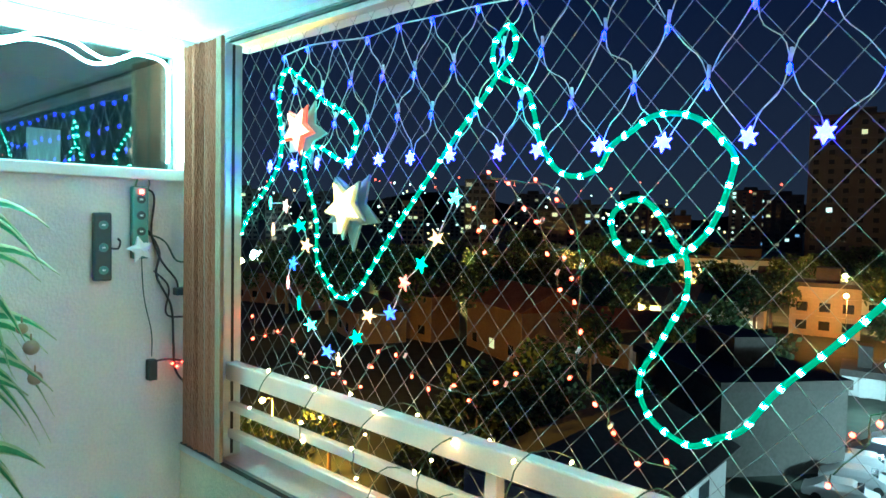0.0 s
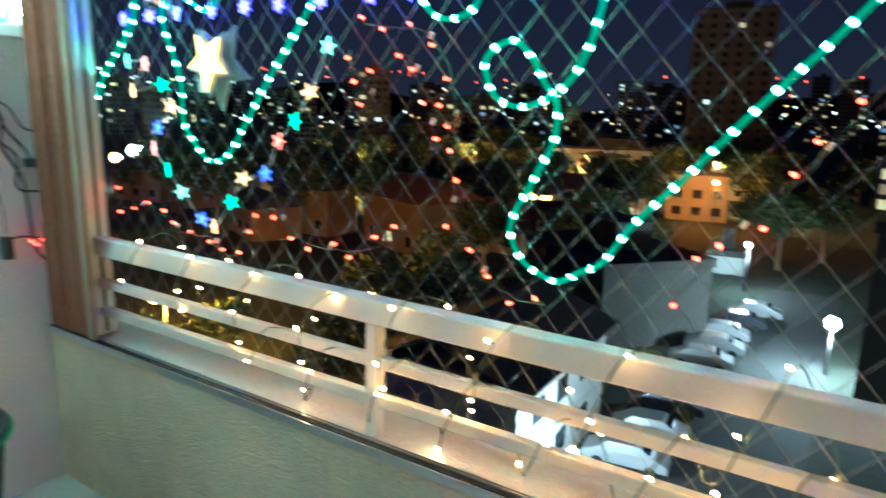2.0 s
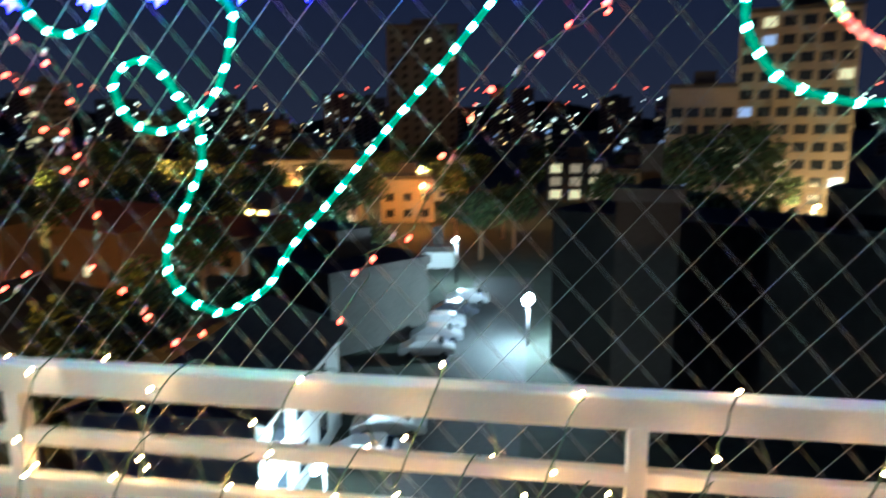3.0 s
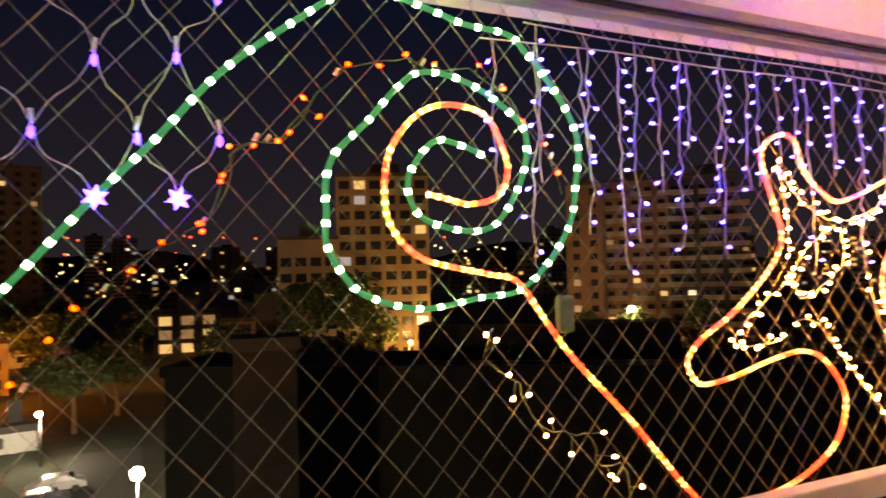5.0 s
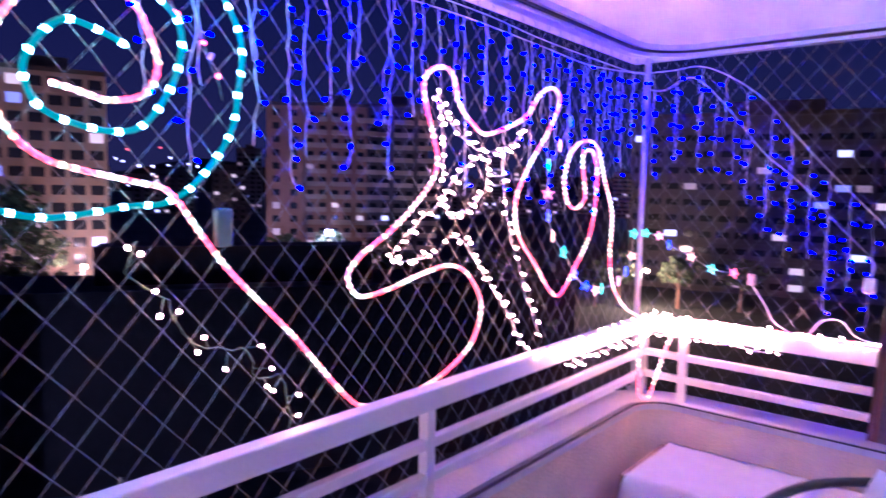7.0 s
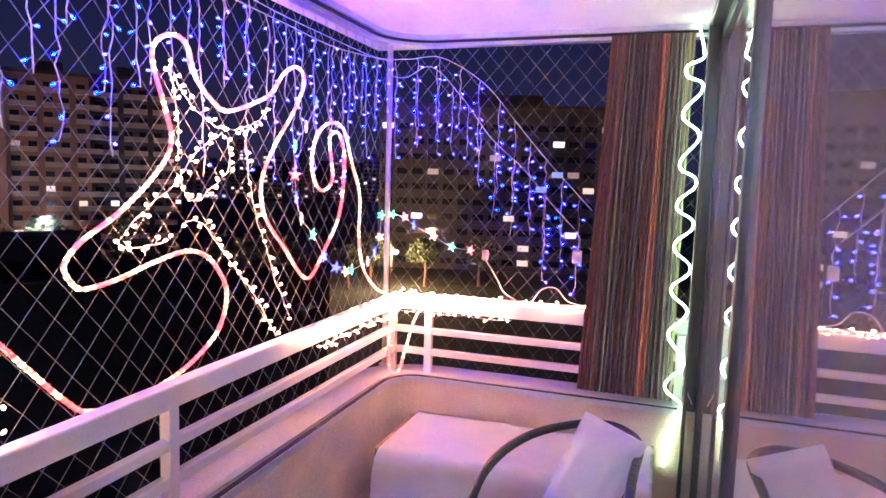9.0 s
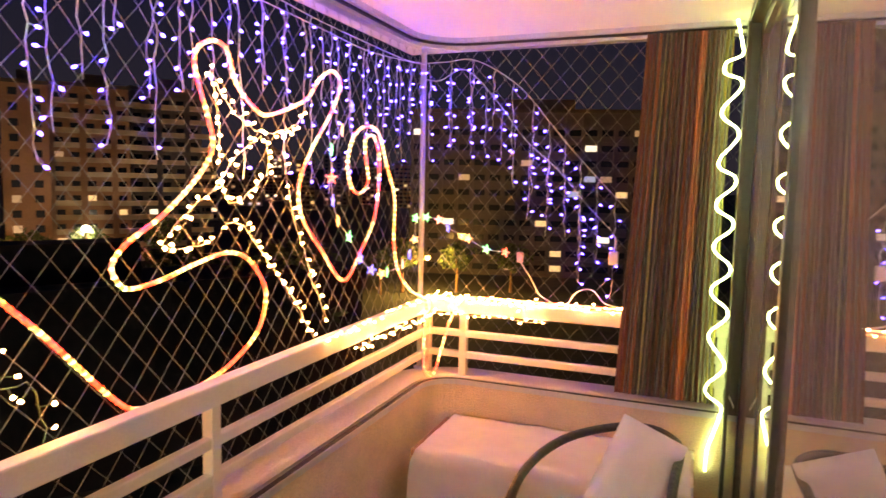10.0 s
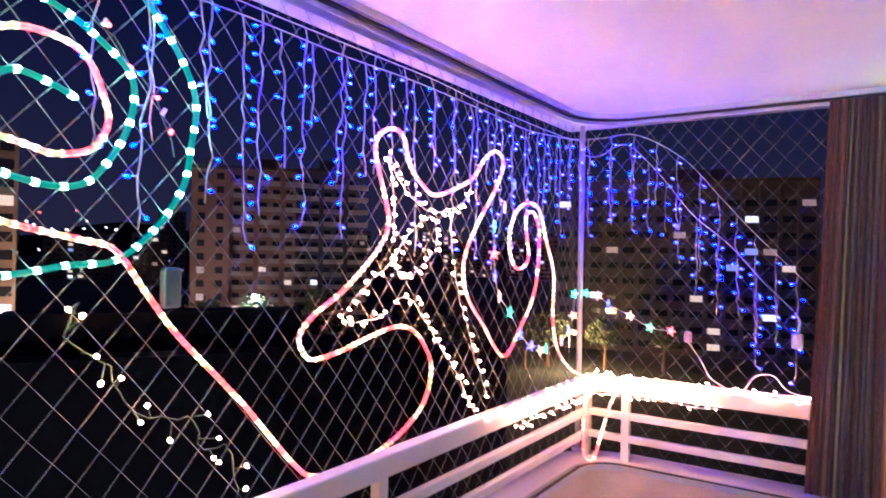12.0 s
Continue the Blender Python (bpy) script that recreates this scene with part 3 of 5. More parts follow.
cu = tagged(part("cushion", pillow(0.25, 0.36, 0.10), CLOTH), "white quilted cushion leaning in the armchair", "cushion")
wide = Vector((0.16, -0.89, -0.43)).normalized()
tall = Vector((0.304, -0.375, 0.888))
tall = (tall - wide * tall.dot(wide)).normalized()
cu.matrix_world = Matrix.Translation((2.462, -0.005, 0.602)) @ Matrix((wide, tall, wide.cross(tall))).transposed().to_4x4()

# ---- left end: plant, bin, power strips ----
LEAF = material("variegated_leaf", (0.12, 0.30, 0.10), 0.45, vary=0.35, scale=5, fine=40, stretch=(6, 6, 1), island=0.35)
LEAF_PALE = material("pale_leaf_margin", (0.50, 0.54, 0.30), 0.5, vary=0.2, scale=9)
POT = material("terracotta", (0.35, 0.15, 0.08), 0.8, vary=0.2)
plant = thing("potted_plant", "tall spider plant with long striped green leaves", "plant", at=(-2.52, 0.12, 0.0))
bm = bmesh.new()
for a, b in (((0.13, 0.0), (0.16, 0.26)), ((0.16, 0.26), (0.175, 0.30))):
    bmesh.ops.create_cone(bm, cap_ends=True, segments=20, radius1=a[0], radius2=b[0], depth=b[1] - a[1], matrix=Matrix.Translation((0, 0, (a[1] + b[1]) / 2)))
part("pot", bm, POT, plant)
part("stem", sweep(smooth_line([Vector(p) for p in ((0, 0, 0.28), (0.01, 0.02, 0.8), (-0.02, 0.05, 1.3), (0, 0.06, 1.62))], 0.05), 0.014, 7), WOODY, plant)
rnd = random.Random(21)
for k in range(52):
    bm = bmesh.new()
    z, a = rnd.uniform(0.85, 1.62), rnd.uniform(-0.4, math.pi + 0.4)
    ln, droop, w = rnd.uniform(0.26, 0.42), rnd.uniform(0.45, 0.9), rnd.uniform(0.018, 0.028)
    d, prev = Vector((math.cos(a) * 0.7, math.sin(a), 0)), None
    for i in range(9):
        t = i / 8
        c = Vector((0, 0.05, z)) + d * ln * t * 0.85 + Vector((0, 0, ln * (0.75 * t - droop * 1.7 * t * t)))
        c.x = max(c.x, -0.26)
        s = (Vector((-d.y, d.x, 0)).normalized() * 0.6 + Vector((0, 0, 0.8))) * w * (1 - t ** 3) * min(1, 0.4 + 3 * t)
        q = [bm.verts.new(c + s * f + Vector((0, 0, h))) for f, h in ((-1, 0.004), (-0.55, 0.0), (0.55, 0.0), (1, 0.004))]
        if prev:
            for j in range(3):
                f = bm.faces.new((prev[j], prev[j + 1], q[j + 1], q[j]))
                f.material_index, f.smooth = (0 if j == 1 else 1), True
        prev = q
    bmesh.ops.solidify(bm, geom=bm.faces[:], thickness=0.0012)
    part("leaf", bm, [LEAF, LEAF_PALE], plant)
BALL = material("dull_gold_bauble", (0.35, 0.27, 0.16), 0.35, metal=0.5, vary=0.2)
for p, r in (((-2.50, 0.42, 1.20), 0.024), ((-2.50, 0.43, 1.10), 0.022), ((-2.52, 0.40, 1.26), 0.018)):
    bm = bmesh.new()
    bmesh.ops.create_uvsphere(bm, u_segments=16, v_segments=10, radius=r)
    for f in bm.faces:
        f.smooth = True
    ba = tagged(part("bauble", bm, BALL), "dull gold bauble hanging among the leaves", "bauble", "baubles")
    ba.location = p
    part("cap", sweep([Vector((0, 0, r * 0.95)), Vector((0, 0, r + 0.02))], 0.003, 6), BALL, ba)

BIN = material("black_mesh_plastic", (0.02, 0.022, 0.022), 0.45, vary=0.2)
FOIL = material("crumpled_silver_foil", (0.65, 0.66, 0.64), 0.22, metal=0.85, vary=0.3, scale=14, bump=0.7, fine=30)
basket = thing("basket", "black round basket holding crumpled silver wrapping", "basket", at=(-2.42, 0.42, 0.0))
bm = bmesh.new()
bmesh.ops.create_cone(bm, cap_ends=False, segments=28, radius1=0.20, radius2=0.265, depth=0.53, matrix=Matrix.Translation((0, 0, 0.265)))
bmesh.ops.solidify(bm, geom=bm.faces[:], thickness=0.006)
part("body", bm, BIN, basket)
part("rim", sweep([Vector((0.268 * math.cos(a), 0.268 * math.sin(a), 0.535)) for a in [2 * math.pi * k / 32 for k in range(33)]], 0.014, 8), BIN, basket)
part("trim", sweep([Vector((0.284 * math.cos(a), 0.284 * math.sin(a), 0.528)) for a in [2 * math.pi * k / 32 for k in range(33)]], 0.005, 6), material("green_plastic", (0.03, 0.30, 0.12), 0.4), basket, "green plastic rim")
bm = bmesh.new()
bmesh.ops.create_icosphere(bm, subdivisions=4, radius=0.22)
for v in bm.verts:
    v.co *= 1 + 0.28 * noise.noise(v.co * 14) + 0.10 * noise.noise(v.co * 40)
    v.co.z *= 0.45
wrap = tagged(part("wrapping", bm, FOIL), "crumpled silver wrapping paper in the basket", "wrapping")
wrap.location = (-2.42, 0.42, 0.46)
box_low = tagged(part("carton", box(-0.045, 0.045, -0.14, 0.14, 0, 0.555, 0.006), material("white_card", (0.7, 0.72, 0.72), 0.7, vary=0.06)), "white carton standing behind the basket", "box")
box_low.location = (-2.745, 0.50, 0.0)

GREY_GREEN = material("grey_green_plastic", (0.10, 0.20, 0.17), 0.45, vary=0.15)
DARK_PLASTIC = material("black_plastic", (0.02, 0.03, 0.03), 0.4, vary=0.2)
WHITE_PLASTIC = material("white_plastic", (0.75, 0.76, 0.74), 0.4, vary=0.05)


def power_strip(y, z0, z1, mat, label, n, switch):
    ps = thing("power_strip", label, "power strip", "power strips", at=(-2.8, y, z0))
    h = z1 - z0
    part("body", box(0.001, 0.035, -0.032, 0.032, 0, h, 0.008), mat, ps)
    for i in range(n):
        z = h * (0.16 + 0.66 * i / max(1, n - 1))
        o = part("socket", sweep([Vector((0.035, 0, z)), Vector((0.039, 0, z))], 0.017, 14), DARK_PLASTIC if mat is GREY_GREEN else GREY_GREEN, ps)
        part("pin_hole", box(0.0391, 0.041, -0.006, 0.006, z - 0.003, z + 0.003), WHITE_PLASTIC, o)
    if switch:
        part("switch", box(0.036, 0.044, -0.008, 0.008, h * 0.90, h * 0.95, 0.002), RED_LED, ps, "lit red switch")
    return ps


power_strip(0.735, 1.37, 1.63, DARK_PLASTIC, "black power strip fixed to the plaster wall", 3, False)
power_strip(0.875, 1.45, 1.735, GREY_GREEN, "grey green power strip with a lit red switch", 4, True)
bm = bmesh.new()
star(bm, Vector((0, 0, 0)), 0.052, 0.02, Vector((0, 1, 0)), Vector((0, 0, 1)), 0.5, 0.2)
so = tagged(part("star_ornament", bm, WHITE_PLASTIC), "white plastic star hanging on the power strip", "star")
so.location = (-2.735, 0.86, 1.49)
ad = tagged(part("adaptor", box(-0.02, 0.02, -0.017, 0.017, -0.042, 0.042, 0.005), DARK_PLASTIC), "small black plug adaptor hanging on its cable", "adaptor")
ad.location = (-2.775, 0.92, 1.0)
ad = tagged(part("adaptor", box(-0.02, 0.02, -0.035, 0.035, -0.016, 0.016, 0.005), DARK_PLASTIC), "black in-line adaptor beside the curtain", "adaptor")
ad.location = (-2.775, 1.05, 1.31)
for pts, r, m in (
        (((0.88, 1.73), (0.93, 1.70), (0.92, 1.55), (0.96, 1.44), (1.02, 1.36), (1.03, 1.31)), 0.0045, WIRE_BLACK),
        (((0.88, 1.60), (0.95, 1.48), (0.94, 1.38), (1.00, 1.25), (1.01, 1.10), (1.02, 0.98), (1.08, 0.90)), 0.005, WIRE_BLACK),
        (((0.87, 1.56), (0.97, 1.52), (1.02, 1.44), (1.08, 1.43)), 0.004, WIRE_GREEN),
        (((0.88, 1.47), (0.89, 1.30), (0.92, 1.15), (0.92, 1.04)), 0.0025, WIRE_GREEN),
        (((0.92, 1.03), (0.98, 1.035), (1.04, 1.02), (1.08, 1.01)), 0.004, WIRE_BLACK),
        (((0.75, 1.50), (0.79, 1.49), (0.80, 1.52), (0.78, 1.54)), 0.004, WIRE_BLACK),
        (((0.90, 1.70), (0.91, 1.76), (0.87, 1.77), (0.85, 1.70)), 0.004, WIRE_GREEN),
        (((0.93, 1.40), (0.99, 1.33), (0.98, 1.22), (1.07, 1.20)), 0.004, WIRE_BLACK)):
    o = Vector((-2.775, *pts[0]))
    c = thing("cable", "dark power cable hanging on the wall", "cable", "wall cables", at=o)
    part("wire", sweep([p - o for p in smooth_line([Vector((-2.775, *q)) for q in pts], 0.015)], r, 6), m, c)


# ---- strings of lights ----
def bulb_mesh(r, long, mat):
    bm = bmesh.new()
    bead(bm, Vector((0, 0, 0)), r, Vector((0, 0, 1)), long)
    me = bpy.data.meshes.new("bulb")
    bm.to_mesh(me)
    bm.free()
    me.materials.append(mat)
    return me


WARM_BULB, RED_BULB = bulb_mesh(0.0047, 1.4, WARM_LED), bulb_mesh(0.0052, 1.4, RED_LED)


def light_string(label, line, wire, bulb, gap, seed, thick=0.0016, stray=0.015, sleeve=0):
    rnd = random.Random(seed)
    o = line[0].copy()
    st = thing("light_string", label, "string lights", "strings of lights", at=o)
    way = [p + Vector([rnd.uniform(-1, 1) * stray * 0.25 for _ in range(3)]) for p in smooth_line([p - o for p in line], 0.03)]
    bm = sweep(way, thick, 5)
    spots = smooth_line([p - o for p in line], gap)
    for p in spots:
        off = Vector((rnd.uniform(-1, 1), rnd.uniform(-1.0, 0.0), rnd.uniform(-1, 1))) * stray
        sweep([p, p + off], thick * 0.8, 4, bm)
        b = new("bulb", bulb)
        b.parent, b.location, b.rotation_euler = st, p + off * 1.1, (rnd.uniform(0, 3), rnd.uniform(0, 3), 0)
    part("wire", bm, wire, st)
    if sleeve:
        for p in smooth_line([p - o for p in line], sleeve)[1:]:
            part("sleeve", sweep([p, p + Vector((0.008, 0, 0.014))], 0.0045, 6), WIRE_WHITE, st)
    return st


# warm strings on the reindeer
for i, pts in enumerate(([(2.22, 1.04), (2.07, 1.23), (1.91, 1.39), (1.81, 1.49), (1.72, 1.50)], [(1.46, 1.46), (1.52, 1.44), (1.68, 1.45)], [(1.47, 1.46), (1.57, 1.54), (1.69, 1.62), (1.78, 1.71), (1.92, 1.79)], [(1.67, 1.95), (1.70, 1.81), (1.70, 1.67)], [(1.70, 1.64), (1.76, 1.56), (1.90, 1.63), (1.95, 1.68), (1.93, 1.77)], [(1.67, 1.95), (1.75, 1.86), (1.92, 1.79), (2.10, 1.83), (2.16, 1.89)])):
    light_string("warm white fairy lights filling the reindeer", on_net(pts, 1.185), WIRE_WHITE, WARM_BULB, 0.030, 30 + i)
light_string("warm white fairy lights filling the reindeer", on_net([(2.03, 1.78), (2.07, 1.56), (2.14, 1.41), (2.22, 1.25), (2.33, 1.07)], 1.185), WIRE_WHITE, WARM_BULB, 0.05, 37)


def coil(a, b, turns, r, wob, seed):
    """A wire wound loosely round a rail."""
    rnd, out, n = random.Random(seed), [], turns * 8
    for k in range(n + 1):
        t = k / n
        q = a + (b - a) * t
        d = (b - a).normalized()
        s, u = d.cross(Vector((0, 0, 1))).normalized(), Vector((0, 0, 1))
        ang = 2 * math.pi * turns * t
        out.append(q + (s * math.cos(ang) * r * 0.85 + u * math.sin(ang) * (r + rnd.uniform(0, wob))))
    return out


light_string("warm white fairy lights wound round the railing", coil(Vector((-2.2, 1.12, 0.96)), Vector((0.85, 1.12, 0.93)), 11, 0.10, 0.06, 5), WIRE_GREEN, WARM_BULB, 0.15, 41, 0.002)
light_string("warm white fairy lights wound round the railing", coil(Vector((-1.6, 1.11, 0.80)), Vector((0.5, 1.11, 0.78)), 9, 0.07, 0.05, 6), WIRE_GREEN, WARM_BULB, 0.19, 42, 0.002)
light_string("warm white fairy lights lying along the corner rail", [Vector((2.15 + 0.15 * i, 1.09 + 0.006 * (-1) ** i, 1.058)) for i in range(8)], WIRE_WHITE, WARM_BULB, 0.05, 43)
light_string("warm white fairy lights hanging under the corner rail", [Vector((2.36 + 0.12 * i, 1.085, 0.972 - 0.008 * (i % 2))) for i in range(8)], WIRE_WHITE, WARM_BULB, 0.032, 46)
light_string("bright row of warm fairy lights on the side rail", [Vector((3.192 + 0.006 * (-1) ** i, 1.10 - 0.11 * i, 1.064)) for i in range(10)], WIRE_WHITE, WARM_BULB, 0.017, 44, stray=0.018)
light_string("bright row of warm fairy lights before the side rail", [Vector((3.183, 1.09 - 0.09 * i, 1.052 - 0.014 * (i % 2))) for i in range(7)], WIRE_WHITE, WARM_BULB, 0.020, 48, stray=0.016)
light_string("bright row of warm fairy lights under the side rail", [Vector((3.185, 1.08 - 0.10 * i, 0.976 - 0.006 * (i % 2))) for i in range(7)], WIRE_WHITE, WARM_BULB, 0.038, 45, stray=0.012)
light_string("warm white fairy lights trailing down the net", on_net([(0.71, 1.54), (0.69, 1.48), (0.72, 1.44), (0.77, 1.41), (0.80, 1.34), (0.85, 1.30), (0.92, 1.27), (0.97, 1.27), (0.99, 1.19), (1.05, 1.19), (1.08, 1.13)] + [(1.09, 1.06), (1.07, 0.98)], 1.16), WIRE_GREEN, WARM_BULB, 0.055, 47, 0.002, 0.03)

# red strings
for i, pts in enumerate(([(-1.27, 1.75), (-1.20, 1.74), (-1.10, 1.73), (-1.02, 1.66), (-0.99, 1.57), (-0.99, 1.50), (-0.99, 1.39), (-0.98, 1.26), (-0.90, 1.20), (-0.89, 1.14), (-0.81, 1.10), (-0.71, 1.10)], [(-1.32, 1.69), (-1.32, 1.62), (-1.28, 1.54), (-1.21, 1.64), (-1.13, 1.67), (-1.08, 1.57), (-1.02, 1.57), (-1.06, 1.49), (-1.01, 1.43), (-0.99, 1.41)], [(-2.46, 1.24), (-2.44, 1.16), (-2.26, 1.18), (-2.10, 1.11), (-1.94, 1.10), (-1.84, 1.05), (-1.76, 1.15), (-1.66, 1.23), (-1.58, 1.19), (-1.50, 1.14), (-1.39, 1.14), (-1.26, 1.16), (-1.12, 1.25)], [(0.11, 1.78), (0.13, 1.83), (0.17, 1.92), (0.25, 1.95), (0.32, 2.03), (0.38, 2.10), (0.44, 2.12), (0.53, 2.14), (0.59, 2.12), (0.68, 2.13), (0.73, 2.10), (0.78, 2.08), (0.82, 2.02), (0.87, 1.98), (0.93, 1.85)], [(-0.43, 1.17), (-0.37, 1.25), (-0.37, 1.30), (-0.27, 1.35), (-0.25, 1.39), (-0.18, 1.51), (-0.12, 1.59), (-0.02, 1.70), (0.11, 1.78), (0.14, 1.83), (0.17, 1.93), (0.26, 1.95), (0.33, 2.04)])):
    light_string("sparse red fairy lights on a green wire tied to the net", on_net(pts, 1.19), WIRE_GREEN, RED_BULB, 0.085, 50 + i, 0.0018, 0.02, 0.21)
light_string("red fairy lights at the end of a wall cable", [Vector((-2.77, 1.0, 1.02)), Vector((-2.76, 1.05, 1.01)), Vector((-2.75, 1.08, 1.01))], WIRE_BLACK, RED_BULB, 0.03, 58)


# icicle lights
def icicles(label, line, drops, seed, inward):
    rnd = random.Random(seed)
    o = line[0].copy()
    ic = thing("icicle_lights", label, "icicle lights", "icicle lights", at=o)
    top = smooth_line([p - o for p in line], 0.03)
    wires, leds = sweep(top, 0.0018, 5), bmesh.new()
    for f, ln in drops:
        p = top[min(int(f * (len(top) - 1)), len(top) - 1)]
        n = max(3, int(ln / 0.035))
        pts, side = [], Vector((rnd.uniform(-0.02, 0.02), 0, 0))
        for k in range(n + 1):
            t = k / n
            pts.append(p + Vector((rnd.uniform(-0.007, 0.007), rnd.uniform(-0.007, 0.007), -ln * t)) + side * t)
        sweep(pts, 0.0016, 4, wires)
        for k in range(1, n + 1, 2):
            d = Vector((rnd.choice((-1, 1)) * rnd.uniform(0.5, 1), rnd.choice((-1, 1)) * rnd.uniform(0.5, 1), rnd.uniform(-0.8, 0.2)))
            d = Vector((d.x * inward[0], d.y * inward[1], d.z)).normalized()
            sweep([pts[k], pts[k] + d * 0.017], 0.0012, 4, wires)
            bead(leds, pts[k] + d * 0.020, 0.0046, d, 1.6)
    part("wire", wires, WIRE_WHITE, ic)
    tagged(part("led_strip", leds, BLUE_LED, ic, "blue LEDs on short twigs"), kind="stuff")


rnd = random.Random(77)
LENGTHS = (0.36, 0.58, 0.30, 0.52, 0.42, 0.24, 0.54, 0.34)
icicles("blue icicle lights hanging in rows from a white wire", on_net([(0.70, 2.20), (1.08, 2.21), (1.43, 2.205), (1.79, 2.21), (2.25, 2.20), (2.62, 2.19), (3.04, 2.22), (3.25, 2.24)], 1.17), [((i + 0.5) / 22, LENGTHS[i % 8] * rnd.uniform(0.8, 1.1)) for i in range(22)], 5, (1, 0.3))
icicles("blue icicle lights hanging in rows from a white wire", on_net([(0.83, 2.26), (1.11, 2.25), (1.49, 2.25), (1.92, 2.25), (2.25, 2.235), (2.62, 2.23), (3.04, 2.23), (3.25, 2.25)], 1.19), [((i + 0.2) / 16, LENGTHS[(i * 3) % 8] * rnd.uniform(0.9, 1.2)) for i in range(16)], 6, (1, 0.3))
icicles("blue icicle lights hanging from a slanting white wire", on_side([(1.21, 2.25), (1.07, 2.25), (0.90, 2.25), (0.68, 2.12), (0.51, 1.93), (0.37, 1.77), (0.13, 1.52)]), [((i + 0.5) / 11, rnd.uniform(0.25, 0.5)) for i in range(11)], 7, (0.3, 1))
icicles("blue icicle lights hanging from a slanting white wire", on_side([(1.21, 2.18), (1.10, 2.16), (0.96, 2.21), (0.79, 2.05), (0.64, 1.86), (0.47, 1.71), (0.33, 1.55), (0.20, 1.42)], 3.27), [((i + 0.5) / 11, rnd.uniform(0.2, 0.42)) for i in range(11)], 9, (0.3, 1))

# blue net light with stars along its lower edge
STAR_BLUE = glow("blue_star", (0.040, 0.016, 1.0), 28.0)
NODE_BLUE = glow("blue_node", (0.020, 0.004, 1.0), 15.0)
nl = thing("net_light", "blue net light of white wires with glowing stars along its edge", "net light", at=(-1.2, 1.19, 2.23))
xs = [-2.33, -2.186, -2.037, -1.873, -1.715, -1.58, -1.42, -1.243, -1.117, -0.94, -0.785, -0.605, -0.467, -0.277, -0.079, 0.059, 0.21]
wires = bmesh.new()
rnd = random.Random(9)
ROWS_Z = (2.23, 2.09, 1.95, 1.82)


def node(i, r):
    return Vector(((xs[i] + xs[i + 1]) / 2 + 1.2 if r % 2 == 0 else xs[i] + 1.2, rnd.uniform(-0.004, 0.004), ROWS_Z[r] - 2.23 + (rnd.uniform(-0.012, 0.012) if r < 3 else 0)))


NODES = [[node(i, r) for i in range(16)] for r in range(4)]
sweep(smooth_line(NODES[0], 0.03), 0.002, 5, wires)
for r in range(3):
    for i in range(16):
        for j in ((i, i + 1) if r % 2 == 0 else (i - 1, i)):
            if 0 <= j < 16:
                a, b = NODES[r][i], NODES[r + 1][j]
                m1, m2 = a.lerp(b, 0.3) + Vector((rnd.uniform(-0.012, 0.012), 0, -0.012)), a.lerp(b, 0.7) + Vector((rnd.uniform(-0.012, 0.012), 0, 0.008))
                sweep(smooth_line([a, m1, m2, b], 0.02), 0.0013, 4, wires)
part("wire", wires, WIRE_WHITE, nl)
node_me = bulb_mesh(0.0070, 1.9, NODE_BLUE)
bm = bmesh.new()
star(bm, Vector((0, 0, 0)), 0.023, 0.012, Vector((1, 0, 0)), Vector((0, 0, 1)), 0.5, points=6)
star_me = bpy.data.meshes.new("star")
bm.to_mesh(star_me)
bm.free()
star_me.materials.append(STAR_BLUE)
bm = sweep([Vector((0, 0, -0.012)), Vector((0, 0, 0.014))], 0.0042, 6)
sleeve_me = bpy.data.meshes.new("sleeve")
bm.to_mesh(sleeve_me)
bm.free()
sleeve_me.materials.append(WIRE_WHITE)
for i in range(16):
    s = new("star", star_me)
    s.parent, s.location, s.rotation_euler = nl, NODES[3][i] + Vector((0, -0.012, 0)), (0, rnd.uniform(-0.3, 0.3), rnd.uniform(-0.4, 0.4))
    for r in (0, 1, 2):
        s = new("bulb", node_me)
        s.parent, s.location = nl, NODES[r][i] + Vector((0, -0.006, -0.012))
        if r:
            s = new("sleeve", sleeve_me)
            s.parent, s.location, s.rotation_euler = nl, NODES[r][i] + Vector((0, 0, 0.016)), (0, rnd.uniform(-0.2, 0.2), 0)

# coloured stars on strings
STAR_COLORS = [glow("star_" + n, c, 2.6) for n, c in (("warm", (1.0, 0.42, 0.14)), ("green", (0.03, 0.8, 0.30)), ("red", (1.0, 0.10, 0.06)), ("blue", (0.03, 0.09, 1.0)), ("pink", (1.0, 0.28, 0.24)), ("mint", (0.30, 0.8, 0.6)))]


def star_string(label, line, order, seed, right, size):
    rnd = random.Random(seed)
    o = line[0].copy()
    st = thing("star_string", label, "star lights", "strings of star lights", at=o)
    part("wire", sweep(smooth_line([p - o for p in line], 0.02), 0.0018, 5), WIRE_WHITE, st)
    for i, p in enumerate(line):
        bm = bmesh.new()
        a = rnd.uniform(-0.9, 0.9)
        rt = (Matrix.Rotation(a, 3, "Z") @ right).normalized()
        star(bm, p - o + rt.cross(Vector((0, 0, 1))) * 0.0, size, 0.010, rt, Vector((0, 0, 1)), 0.42, rnd.uniform(-0.5, 0.5))
        part("star", bm, STAR_COLORS[order[i % len(order)]], st)
    return st


